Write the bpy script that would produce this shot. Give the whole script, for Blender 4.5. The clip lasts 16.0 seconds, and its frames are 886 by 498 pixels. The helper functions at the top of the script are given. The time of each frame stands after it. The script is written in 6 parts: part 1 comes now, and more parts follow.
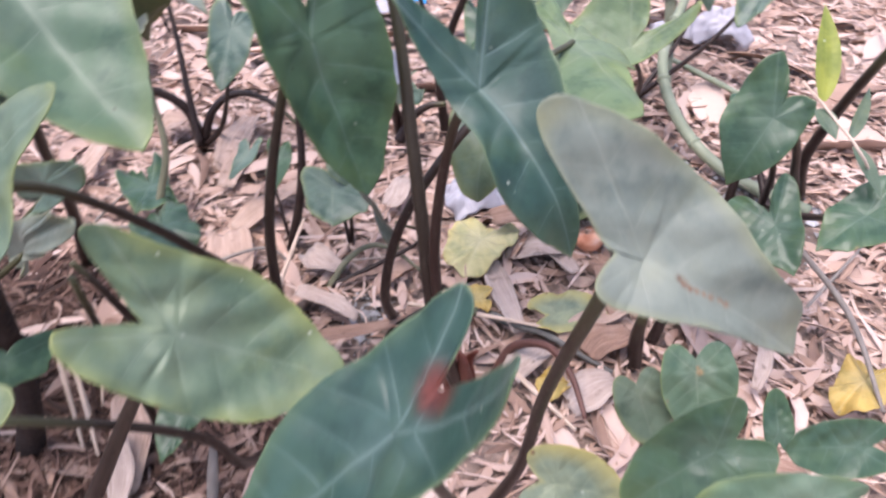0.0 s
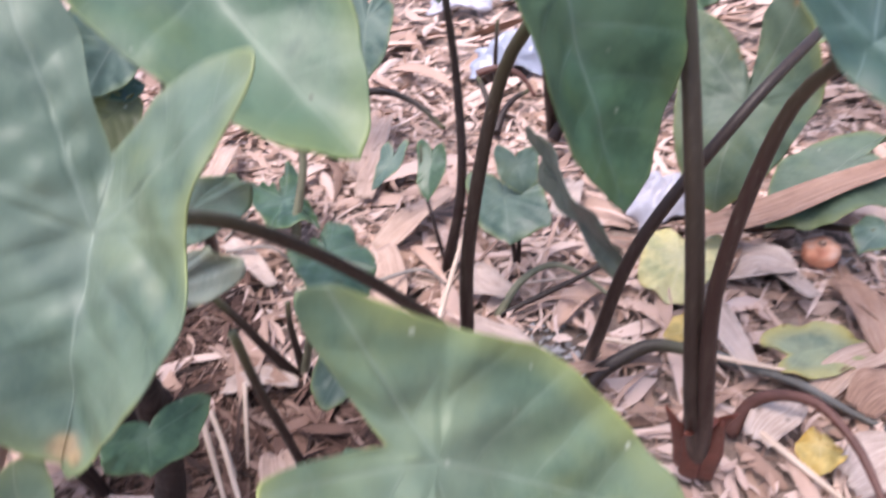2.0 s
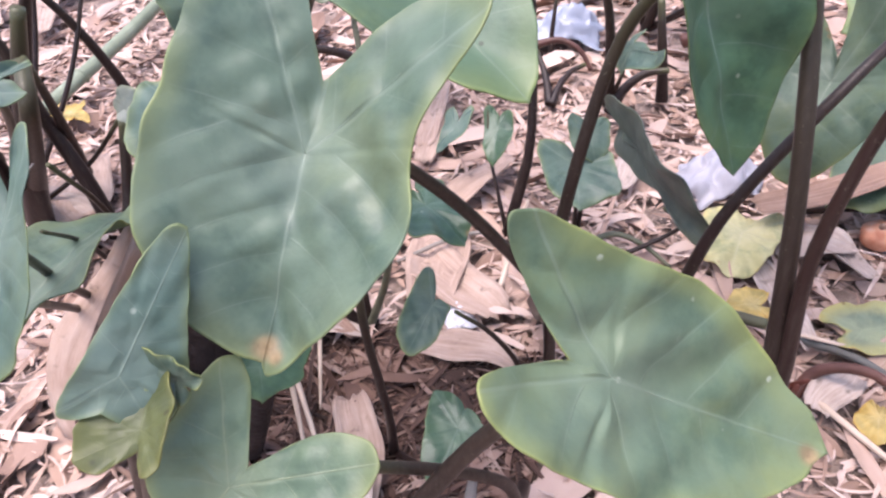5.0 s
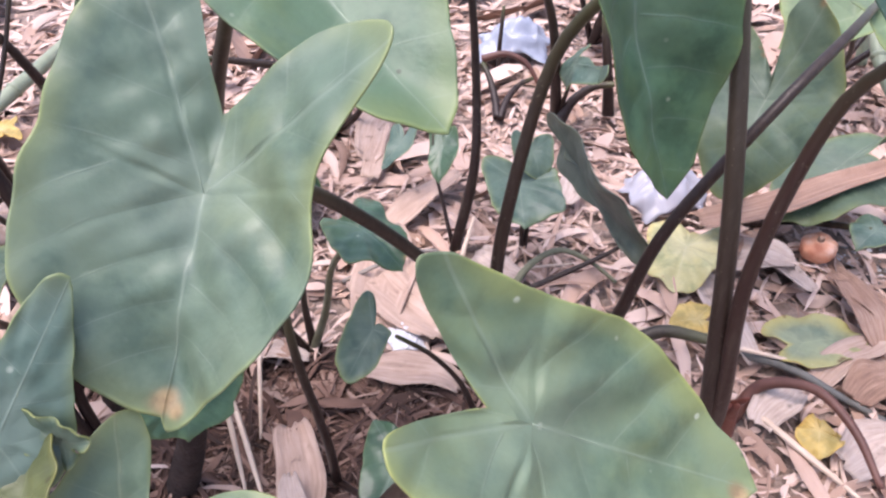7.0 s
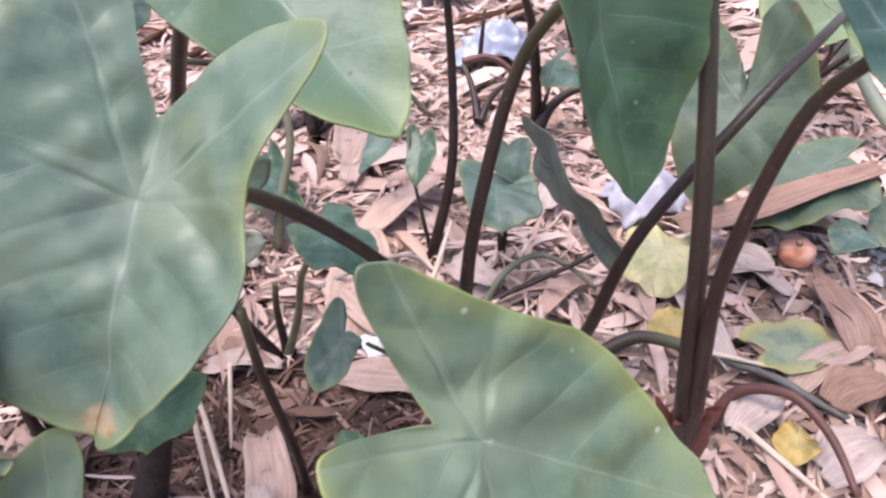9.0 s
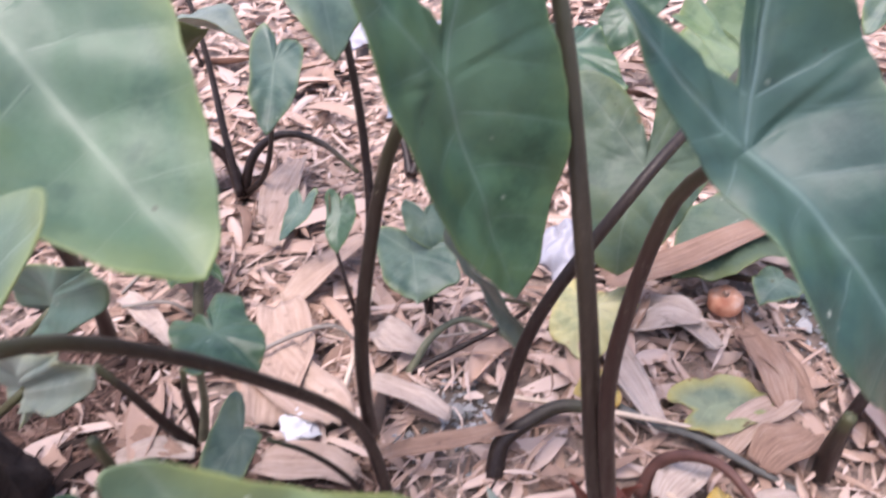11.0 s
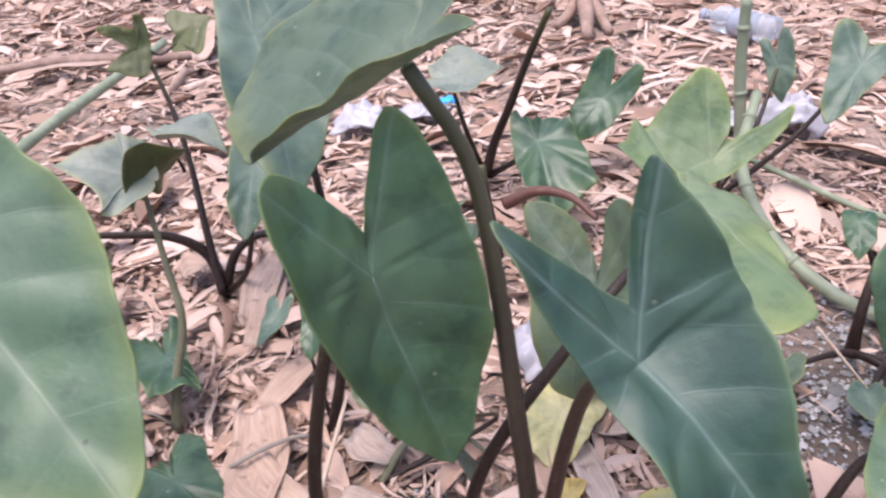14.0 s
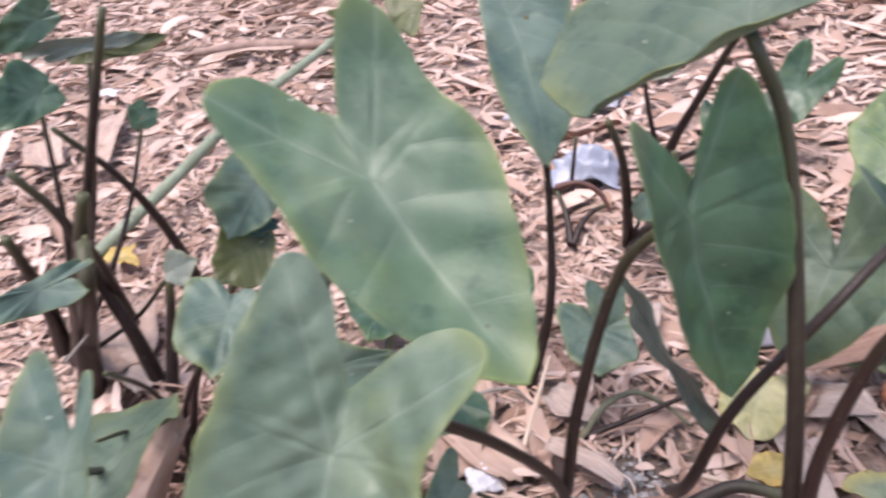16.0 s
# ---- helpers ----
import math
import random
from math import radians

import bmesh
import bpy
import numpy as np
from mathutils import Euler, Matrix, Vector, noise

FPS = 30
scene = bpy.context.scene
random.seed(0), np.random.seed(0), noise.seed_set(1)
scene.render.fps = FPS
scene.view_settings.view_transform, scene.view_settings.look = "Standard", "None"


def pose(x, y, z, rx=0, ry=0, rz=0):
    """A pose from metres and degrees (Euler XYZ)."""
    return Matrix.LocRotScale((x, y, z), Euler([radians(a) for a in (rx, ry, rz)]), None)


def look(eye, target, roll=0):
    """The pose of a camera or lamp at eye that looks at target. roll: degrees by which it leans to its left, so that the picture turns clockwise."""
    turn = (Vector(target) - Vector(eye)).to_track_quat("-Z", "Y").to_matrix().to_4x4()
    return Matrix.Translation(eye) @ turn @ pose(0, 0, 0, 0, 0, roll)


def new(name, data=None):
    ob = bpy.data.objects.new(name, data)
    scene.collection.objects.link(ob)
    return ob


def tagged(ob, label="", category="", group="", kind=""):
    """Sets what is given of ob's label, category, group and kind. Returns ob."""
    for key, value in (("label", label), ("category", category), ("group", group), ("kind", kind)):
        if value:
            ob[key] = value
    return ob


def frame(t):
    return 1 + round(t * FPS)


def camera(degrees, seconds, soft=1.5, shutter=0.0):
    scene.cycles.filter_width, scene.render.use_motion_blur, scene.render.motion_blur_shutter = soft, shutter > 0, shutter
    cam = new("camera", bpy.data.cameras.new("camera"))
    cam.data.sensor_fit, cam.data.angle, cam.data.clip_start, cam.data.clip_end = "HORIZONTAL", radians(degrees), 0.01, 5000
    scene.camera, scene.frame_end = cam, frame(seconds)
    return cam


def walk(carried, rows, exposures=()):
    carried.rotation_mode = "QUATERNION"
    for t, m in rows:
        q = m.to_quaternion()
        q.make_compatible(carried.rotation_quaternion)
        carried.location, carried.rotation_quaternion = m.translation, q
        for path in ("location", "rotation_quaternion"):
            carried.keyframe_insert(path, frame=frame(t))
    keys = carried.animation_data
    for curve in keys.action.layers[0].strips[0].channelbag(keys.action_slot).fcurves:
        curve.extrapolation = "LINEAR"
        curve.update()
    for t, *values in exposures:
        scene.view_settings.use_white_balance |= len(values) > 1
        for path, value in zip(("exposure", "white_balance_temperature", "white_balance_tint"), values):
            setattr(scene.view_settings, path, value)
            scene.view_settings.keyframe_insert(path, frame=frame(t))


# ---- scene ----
cam = camera(65.56, 16.0, soft=2.3, shutter=0.8)
PATH = [
    (0, (0.1508, -0.0437, 0.5362), (0.0399, 1.5002, -0.7303), -1.28),
    (0.2, (0.1460, -0.0276, 0.5439), (0.0537, 1.5099, -0.7319), -2.07),
    (0.4, (0.1290, -0.0193, 0.5533), (-0.0232, 1.5156, -0.7199), -3.61),
    (0.5, (0.1228, -0.0134, 0.5554), (-0.0940, 1.5221, -0.7076), -4.80),
    (0.7, (0.1064, -0.0054, 0.5583), (-0.1189, 1.5488, -0.6801), -4.81),
    (1.1, (0.0889, 0.0222, 0.5561), (-0.1409, 1.5473, -0.7172), -0.29),
    (1.5, (0.0605, 0.0668, 0.5239), (-0.1873, 1.6324, -0.6958), -3.94),
    (1.8, (0.0420, 0.0691, 0.4878), (-0.2662, 1.6073, -0.7528), -6.67),
    (2.2, (0.0446, 0.0575, 0.4578), (-0.3536, 1.5680, -0.7912), -8.15),
    (2.5, (0.0420, 0.0480, 0.4523), (-0.3663, 1.5583, -0.7936), -6.94),
    (3, (0.0254, 0.0372, 0.4533), (-0.4036, 1.5311, -0.8053), -7.55),
    (3.5, (0.0129, 0.0310, 0.4650), (-0.4021, 1.5094, -0.8164), -6.07),
    (3.7, (0.0079, 0.0333, 0.4656), (-0.4084, 1.5319, -0.7917), -5.82),
    (5.8, (-0.0065, 0.0331, 0.4793), (-0.3200, 1.5022, -0.8411), -4.94),
    (6, (-0.0041, 0.0393, 0.4729), (-0.3001, 1.5257, -0.8321), -4.55),
    (6.5, (-0.0008, 0.0433, 0.4750), (-0.2988, 1.5385, -0.8194), -4.43),
    (7, (0.0064, 0.0507, 0.4745), (-0.2690, 1.5569, -0.8122), -3.97),
    (7.5, (0.0059, 0.0475, 0.4716), (-0.2759, 1.5716, -0.7925), -3.52),
    (8, (0.0018, 0.0491, 0.4670), (-0.2701, 1.5595, -0.8155), -3.07),
    (8.5, (0.0067, 0.0552, 0.4667), (-0.2614, 1.5650, -0.8173), -3.30),
    (8.7, (0.0112, 0.0576, 0.4678), (-0.2487, 1.5692, -0.8158), -3.31),
    (10.8, (0.0568, 0.0911, 0.4793), (-0.1226, 1.6577, -0.7510), -4.36),
    (11, (0.0639, 0.1018, 0.4830), (-0.1063, 1.6765, -0.7382), -4.31),
    (11.5, (0.0837, 0.1145, 0.4960), (-0.0611, 1.7117, -0.6989), -4.34),
    (12, (0.1040, 0.1270, 0.5033), (-0.0112, 1.7403, -0.6732), -4.88),
    (12.5, (0.1147, 0.1292, 0.5144), (-0.0213, 1.7495, -0.6501), -5.62),
    (13, (0.1107, 0.1287, 0.5251), (-0.0269, 1.7613, -0.6221), -5.35),
    (13.5, (0.1052, 0.1310, 0.5303), (-0.0505, 1.7672, -0.6093), -5.42),
    (14, (0.0997, 0.1254, 0.5419), (-0.0763, 1.7753, -0.5748), -5.64),
    (14.5, (0.0861, 0.1195, 0.5433), (-0.1384, 1.7669, -0.5683), -6.21),
    (15, (0.0685, 0.1094, 0.5463), (-0.2025, 1.7401, -0.5794), -6.51),
    (15.2, (0.0508, 0.0975, 0.5445), (-0.2159, 1.7286, -0.5817), -6.33),
    (15.5, (0.0345, 0.0788, 0.5470), (-0.3309, 1.7011, -0.5642), -7.44),
    (16, (0.0066, 0.0548, 0.5560), (-0.4854, 1.6548, -0.5385), -7.80),
]
walk(cam, [(t, look(eye, target, roll)) for t, eye, target, roll in PATH], exposures=[(0.0, 1.24, 6330, 21), (2.0, 1.38, 6300, 21), (8.5, 1.42, 6280, 21), (11.0, 1.36, 6300, 21), (13.0, 1.19, 6420, 19), (16.0, 1.18, 6520, 19)])

# ---- daylight under an overcast sky ----
world = bpy.data.worlds.new("sky")
scene.world = world
world.use_nodes = True
wn = world.node_tree
sky = wn.nodes.new("ShaderNodeTexSky")
sky.sky_type = "NISHITA"
sky.sun_disc = False
sky.sun_elevation = radians(76)
sky.sun_rotation = radians(225)
sky.air_density, sky.dust_density, sky.ozone_density = 1.0, 3.0, 1.0
wn.nodes["Background"].inputs["Strength"].default_value = 0.15
wn.links.new(sky.outputs[0], wn.nodes["Background"].inputs["Color"])
sun_data = bpy.data.lights.new("sun", "SUN")
sun_data.energy, sun_data.angle, sun_data.color = 1.5, radians(45), (1.0, 0.96, 0.93)
sun = new("sun", sun_data)
sun.matrix_world = look((-0.7, -0.65, 4.0), (0, 0, 0))


# ---- materials ----
def material(name):
    m = bpy.data.materials.new(name)
    m.use_nodes = True
    return m, m.node_tree, m.node_tree.nodes["Principled BSDF"]


def node(tree, kind, **inputs):
    n = tree.nodes.new(kind)
    for key, value in inputs.items():
        n.inputs[key.replace("_", " ")].default_value = value
    return n


def mixed(tree, factor, a, b, blend="MIX"):
    n = tree.nodes.new("ShaderNodeMix")
    n.data_type, n.blend_type = "RGBA", blend
    for socket, value in ((n.inputs[0], factor), (n.inputs[6], a), (n.inputs[7], b)):
        if hasattr(value, "links"):
            tree.links.new(value, socket)
        else:
            socket.default_value = value if not isinstance(value, tuple) else (*value, 1)
    return n.outputs[2]


def ramp(tree, factor, stops):
    n = tree.nodes.new("ShaderNodeValToRGB")
    e = n.color_ramp.elements
    while len(e) < len(stops):
        e.new(0.5)
    for one, (p, c) in zip(e, stops):
        one.position, one.color = p, (*c, 1)
    tree.links.new(factor, n.inputs[0])
    return n.outputs[0]


def noisy(tree, scale, detail=4.0, rough=0.55, coords=None):
    n = node(tree, "ShaderNodeTexNoise", Scale=scale, Detail=detail, Roughness=rough)
    if coords is None:
        coords = tree.nodes.new("ShaderNodeTexCoord").outputs["Object"]
    tree.links.new(coords, n.inputs["Vector"])
    return n.outputs["Fac"]


def attribute(tree, name):
    n = tree.nodes.new("ShaderNodeAttribute")
    n.attribute_name = name
    return n.outputs["Fac"]


def bump(tree, bsdf, height, strength, distance):
    n = node(tree, "ShaderNodeBump", Strength=strength, Distance=distance)
    tree.links.new(height, n.inputs["Height"])
    tree.links.new(n.outputs[0], bsdf.inputs["Normal"])


def math_node(tree, op, a, b):
    n = tree.nodes.new("ShaderNodeMath")
    n.operation = op
    for socket, value in ((n.inputs[0], a), (n.inputs[1], b)):
        if hasattr(value, "links"):
            tree.links.new(value, socket)
        else:
            socket.default_value = value
    return n.outputs[0]


def smooth(tree, value, low, high):
    n = tree.nodes.new("ShaderNodeMapRange")
    n.interpolation_type = "SMOOTHSTEP"
    n.inputs["From Min"].default_value, n.inputs["From Max"].default_value = low, high
    tree.links.new(value, n.inputs["Value"])
    return n.outputs[0]


def veins(t):
    """Midrib, the two lobe ribs and the laterals of a leaf, from the distances that its mesh carries."""
    def near(value, core, soft):
        return math_node(t, "SUBTRACT", 1.0, smooth(t, value, core, soft))

    fore, rib = attribute(t, "fore"), math_node(t, "ABSOLUTE", attribute(t, "rib"), 0.0)
    rib = math_node(t, "ADD", rib, math_node(t, "MULTIPLY", fore, 0.006))
    ahead = smooth(t, fore, -0.03, 0.02)
    fade = math_node(t, "SUBTRACT", 1.0, math_node(t, "MULTIPLY", fore, 0.6))
    mid = math_node(t, "MULTIPLY", math_node(t, "ADD", math_node(t, "MULTIPLY", math_node(t, "MULTIPLY", near(rib, 0.001, 0.06), 0.26), fade), math_node(t, "MULTIPLY", near(rib, 0.003, 0.013), 0.50)), ahead)
    lobe = math_node(t, "ABSOLUTE", attribute(t, "lobe"), 0.0)
    back = math_node(t, "MULTIPLY", math_node(t, "ADD", math_node(t, "MULTIPLY", near(lobe, 0.001, 0.045), 0.18), math_node(t, "MULTIPLY", near(lobe, 0.002, 0.011), 0.42)), smooth(t, attribute(t, "lobe_way"), 0.0, 0.04))
    wander = math_node(t, "ADD", attribute(t, "lateral"), math_node(t, "MULTIPLY", noisy(t, 26, 2), 0.3))
    wave = math_node(t, "ABSOLUTE", math_node(t, "SUBTRACT", math_node(t, "FRACT", math_node(t, "ADD", wander, 0.35), 0.0), 0.5), 0.0)
    side = math_node(t, "MULTIPLY", math_node(t, "ADD", math_node(t, "MULTIPLY", near(wave, 0.0, 0.16), 0.12), math_node(t, "MULTIPLY", near(wave, 0.005, 0.028), 0.36)), attribute(t, "spread"))
    side = math_node(t, "MULTIPLY", side, math_node(t, "ADD", 0.45, smooth(t, noisy(t, 22, 2), 0.35, 0.62)))
    return math_node(t, "MAXIMUM", math_node(t, "MAXIMUM", mid, back), side)


def leaf_material(name, base, other, vein, rim, rough=0.40, glow=0.25, aged=0.6, aged_from=0.80, scar=(0.42, 0.30, 0.15), specks=0.6, spec=0.5, bloom=1.0):
    """A waxy leaf: blotched green, paler veins, yellowing margin, pale specks, light passing through."""
    m, t, b = material(name)
    vein_fac = veins(t)
    blotch = smooth(t, noisy(t, 13, 5, 0.6), 0.38, 0.62)
    fine = noisy(t, 130, 4, 0.65)
    deep = (0.52 * base[0], 0.62 * base[1], 0.66 * base[2])
    warm = (1.35 * other[0] + 0.012, 1.16 * other[1] + 0.008, 0.66 * other[2])
    col = mixed(t, blotch, base, other)
    col = mixed(t, math_node(t, "MULTIPLY", smooth(t, noisy(t, 34, 4, 0.6), 0.47, 0.62), 0.62), col, deep)
    col = mixed(t, math_node(t, "MULTIPLY", smooth(t, noisy(t, 19, 4, 0.6), 0.52, 0.68), 0.32), col, warm)
    col = mixed(t, math_node(t, "MULTIPLY", smooth(t, fine, 0.35, 0.75), 0.30), col, tuple(1.5 * v + 0.012 for v in base))
    # waxy bloom round the place where the stalk joins
    u, v = attribute(t, "rib"), attribute(t, "fore")
    near_c = math_node(t, "SUBTRACT", 1.0, smooth(t, math_node(t, "ADD", math_node(t, "MULTIPLY", u, u), math_node(t, "MULTIPLY", v, v)), 0.0, 0.17))
    col = mixed(t, math_node(t, "MULTIPLY", near_c, math_node(t, "ADD", 0.16 * bloom, math_node(t, "MULTIPLY", noisy(t, 40, 4), 0.45 * bloom))), col, tuple(0.35 * p + 0.65 * q for p, q in zip(other, vein)))
    old = math_node(t, "MULTIPLY", smooth(t, attribute(t, "edge"), aged_from, 1.0), smooth(t, noisy(t, 15, 4), 0.34, 0.60))
    col = mixed(t, math_node(t, "MULTIPLY", old, 0.75 * aged), col, tuple(0.40 * p + 0.60 * q for p, q in zip(rim, warm)))
    col = mixed(t, math_node(t, "MULTIPLY", vein_fac, 0.55), col, vein)
    col = mixed(t, math_node(t, "MULTIPLY", math_node(t, "MULTIPLY", attribute(t, "rim"), 0.6), smooth(t, noisy(t, 30, 3), 0.35, 0.65)), col, rim)
    dots = t.nodes.new("ShaderNodeTexVoronoi")
    dots.inputs["Scale"].default_value = 85
    t.links.new(t.nodes.new("ShaderNodeTexCoord").outputs["Object"], dots.inputs["Vector"])
    dot = math_node(t, "MULTIPLY", math_node(t, "SUBTRACT", 1.0, smooth(t, dots.outputs["Distance"], 0.06, 0.13)), smooth(t, noisy(t, 17, 2), 0.57, 0.63))
    col = mixed(t, math_node(t, "MULTIPLY", dot, specks), col, (0.55, 0.58, 0.46))
    ink = t.nodes.new("ShaderNodeTexVoronoi")
    ink.inputs["Scale"].default_value = 62
    t.links.new(t.nodes.new("ShaderNodeTexCoord").outputs["Object"], ink.inputs["Vector"])
    dot = math_node(t, "MULTIPLY", math_node(t, "SUBTRACT", 1.0, smooth(t, ink.outputs["Distance"], 0.03, 0.09)), smooth(t, noisy(t, 13, 2), 0.55, 0.60))
    col = mixed(t, math_node(t, "MULTIPLY", dot, 0.6), col, (0.035, 0.03, 0.016))
    col = mixed(t, attribute(t, "scar"), col, mixed(t, smooth(t, noisy(t, 110, 3), 0.35, 0.65), scar, tuple(0.5 * v for v in scar)))
    t.links.new(col, b.inputs["Base Color"])
    t.links.new(smooth_rough(t, rough), b.inputs["Roughness"])
    b.inputs["Specular IOR Level"].default_value = spec
    b.inputs["Sheen Weight"].default_value = 0.03
    h = math_node(t, "ADD", math_node(t, "MULTIPLY", vein_fac, 0.22), math_node(t, "ADD", noisy(t, 42, 4), math_node(t, "MULTIPLY", fine, 0.35)))
    bump(t, b, h, 0.45, 0.0022)
    tr = t.nodes.new("ShaderNodeBsdfTranslucent")
    t.links.new(col, tr.inputs["Color"])
    mix = node(t, "ShaderNodeMixShader", Fac=glow)
    t.links.new(b.outputs[0], mix.inputs[1])
    t.links.new(tr.outputs[0], mix.inputs[2])
    t.links.new(mix.outputs[0], t.nodes["Material Output"].inputs["Surface"])
    return m


def smooth_rough(tree, rough):
    return math_node(tree, "ADD", math_node(tree, "MULTIPLY", noisy(tree, 28, 4), 0.22), rough - 0.06)


def plain(name, stops, scale=20.0, rough=0.7, bumps=(60, 0.4, 0.002), random_amount=0.0, stretch=None, spec=0.3):
    """Blotched surface over the given colours, with relief; random_amount shifts it from piece to piece."""
    m, t, b = material(name)
    coords = t.nodes.new("ShaderNodeTexCoord").outputs["Object"]
    if stretch:
        mp = t.nodes.new("ShaderNodeMapping")
        mp.inputs["Scale"].default_value = stretch
        t.links.new(coords, mp.inputs[0])
        coords = mp.outputs[0]
    f = noisy(t, scale, 5, 0.6, coords)
    if random_amount:
        g = t.nodes.new("ShaderNodeNewGeometry").outputs["Random Per Island"]
        f = math_node(t, "ADD", math_node(t, "MULTIPLY", f, 1 - random_amount), math_node(t, "MULTIPLY", g, random_amount))
    t.links.new(ramp(t, f, stops), b.inputs["Base Color"])
    b.inputs["Roughness"].default_value = rough
    b.inputs["Specular IOR Level"].default_value = spec
    bump(t, b, noisy(t, bumps[0], 4, 0.6, coords), bumps[1], bumps[2])
    return m


PALE = leaf_material("pale_leaf", (0.12, 0.176, 0.112), (0.16, 0.22, 0.146), (0.29, 0.34, 0.26), (0.36, 0.38, 0.12), glow=0.45)
MID = leaf_material("mid_leaf", (0.08, 0.132, 0.094), (0.116, 0.17, 0.126), (0.24, 0.30, 0.23), (0.29, 0.34, 0.11))
SOFT = leaf_material("soft_green_leaf", (0.106, 0.158, 0.102), (0.152, 0.206, 0.138), (0.27, 0.33, 0.25), (0.31, 0.36, 0.12))
GREEN = leaf_material("green_leaf", (0.074, 0.136, 0.076), (0.11, 0.176, 0.102), (0.27, 0.33, 0.24), (0.30, 0.36, 0.11), specks=0.9)
AGED = leaf_material("aged_leaf", (0.104, 0.160, 0.092), (0.146, 0.202, 0.122), (0.25, 0.31, 0.22), (0.36, 0.39, 0.10), aged=0.8, aged_from=0.74, specks=0.8)
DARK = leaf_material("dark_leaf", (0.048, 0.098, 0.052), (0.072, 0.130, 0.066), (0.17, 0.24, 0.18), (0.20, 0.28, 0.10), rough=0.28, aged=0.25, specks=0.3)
DEEP = leaf_material("deep_leaf", (0.046, 0.106, 0.056), (0.070, 0.140, 0.068), (0.17, 0.25, 0.20), (0.22, 0.30, 0.11), rough=0.42, aged=0.45, specks=0.3, spec=0.4, bloom=0.7)
TEAL = leaf_material("teal_leaf", (0.018, 0.053, 0.038), (0.033, 0.076, 0.050), (0.20, 0.28, 0.25), (0.20, 0.28, 0.13), rough=0.38, glow=0.18, aged=0.35, scar=(0.13, 0.032, 0.02), specks=0.5, spec=0.45, bloom=0.4)
GREY = leaf_material("grey_leaf", (0.185, 0.215, 0.172), (0.23, 0.26, 0.21), (0.31, 0.34, 0.27), (0.34, 0.37, 0.2), scar=(0.30, 0.17, 0.10))
OLIVE = leaf_material("olive_leaf", (0.072, 0.085, 0.028), (0.105, 0.12, 0.04), (0.16, 0.175, 0.07), (0.2, 0.2, 0.06))
FRESH = leaf_material("fresh_leaf", (0.135, 0.205, 0.100), (0.185, 0.262, 0.125), (0.32, 0.37, 0.24), (0.36, 0.40, 0.13), glow=0.35)
LIGHT = leaf_material("light_olive_leaf", (0.12, 0.172, 0.098), (0.16, 0.218, 0.13), (0.28, 0.31, 0.18), (0.32, 0.34, 0.12))
YELLOW = leaf_material("yellow_leaf", (0.50, 0.46, 0.22), (0.62, 0.57, 0.32), (0.60, 0.55, 0.36), (0.60, 0.42, 0.12), rough=0.5)
GOLD = leaf_material("gold_leaf", (0.48, 0.33, 0.09), (0.58, 0.44, 0.15), (0.62, 0.52, 0.28), (0.56, 0.33, 0.08), rough=0.5)
MOTTLED = leaf_material("mottled_leaf", (0.18, 0.225, 0.15), (0.30, 0.33, 0.19), (0.36, 0.40, 0.24), (0.66, 0.50, 0.14), rough=0.5, aged=1.0, aged_from=0.45, scar=(0.26, 0.13, 0.06))
LIME = leaf_material("lime_leaf", (0.24, 0.27, 0.035), (0.29, 0.32, 0.05), (0.34, 0.36, 0.10), (0.36, 0.38, 0.1))
DUSTY = leaf_material("dusty_leaf", (0.085, 0.105, 0.082), (0.115, 0.137, 0.108), (0.06, 0.075, 0.058), (0.16, 0.18, 0.12))


def rib_material(name, colour):
    return plain(name + "_rib", [(0.3, tuple(0.8 * v for v in colour)), (0.7, colour)], 60, 0.4, (200, 0.2, 0.0005), spec=0.5)


RIBS = {m.name: rib_material(m.name, c) for m, c in ((PALE, (0.26, 0.31, 0.22)), (FRESH, (0.29, 0.34, 0.21)), (SOFT, (0.23, 0.29, 0.205)), (AGED, (0.21, 0.27, 0.18)), (MID, (0.20, 0.26, 0.185)), (GREEN, (0.22, 0.29, 0.19)), (DARK, (0.115, 0.18, 0.12)), (DEEP, (0.15, 0.22, 0.15)), (TEAL, (0.125, 0.19, 0.16)), (GREY, (0.29, 0.33, 0.25)), (DUSTY, (0.06, 0.075, 0.06)), (OLIVE, (0.15, 0.165, 0.065)), (LIGHT, (0.24, 0.27, 0.14)), (MOTTLED, (0.34, 0.38, 0.22)), (YELLOW, (0.60, 0.55, 0.33)), (GOLD, (0.58, 0.46, 0.22)))}


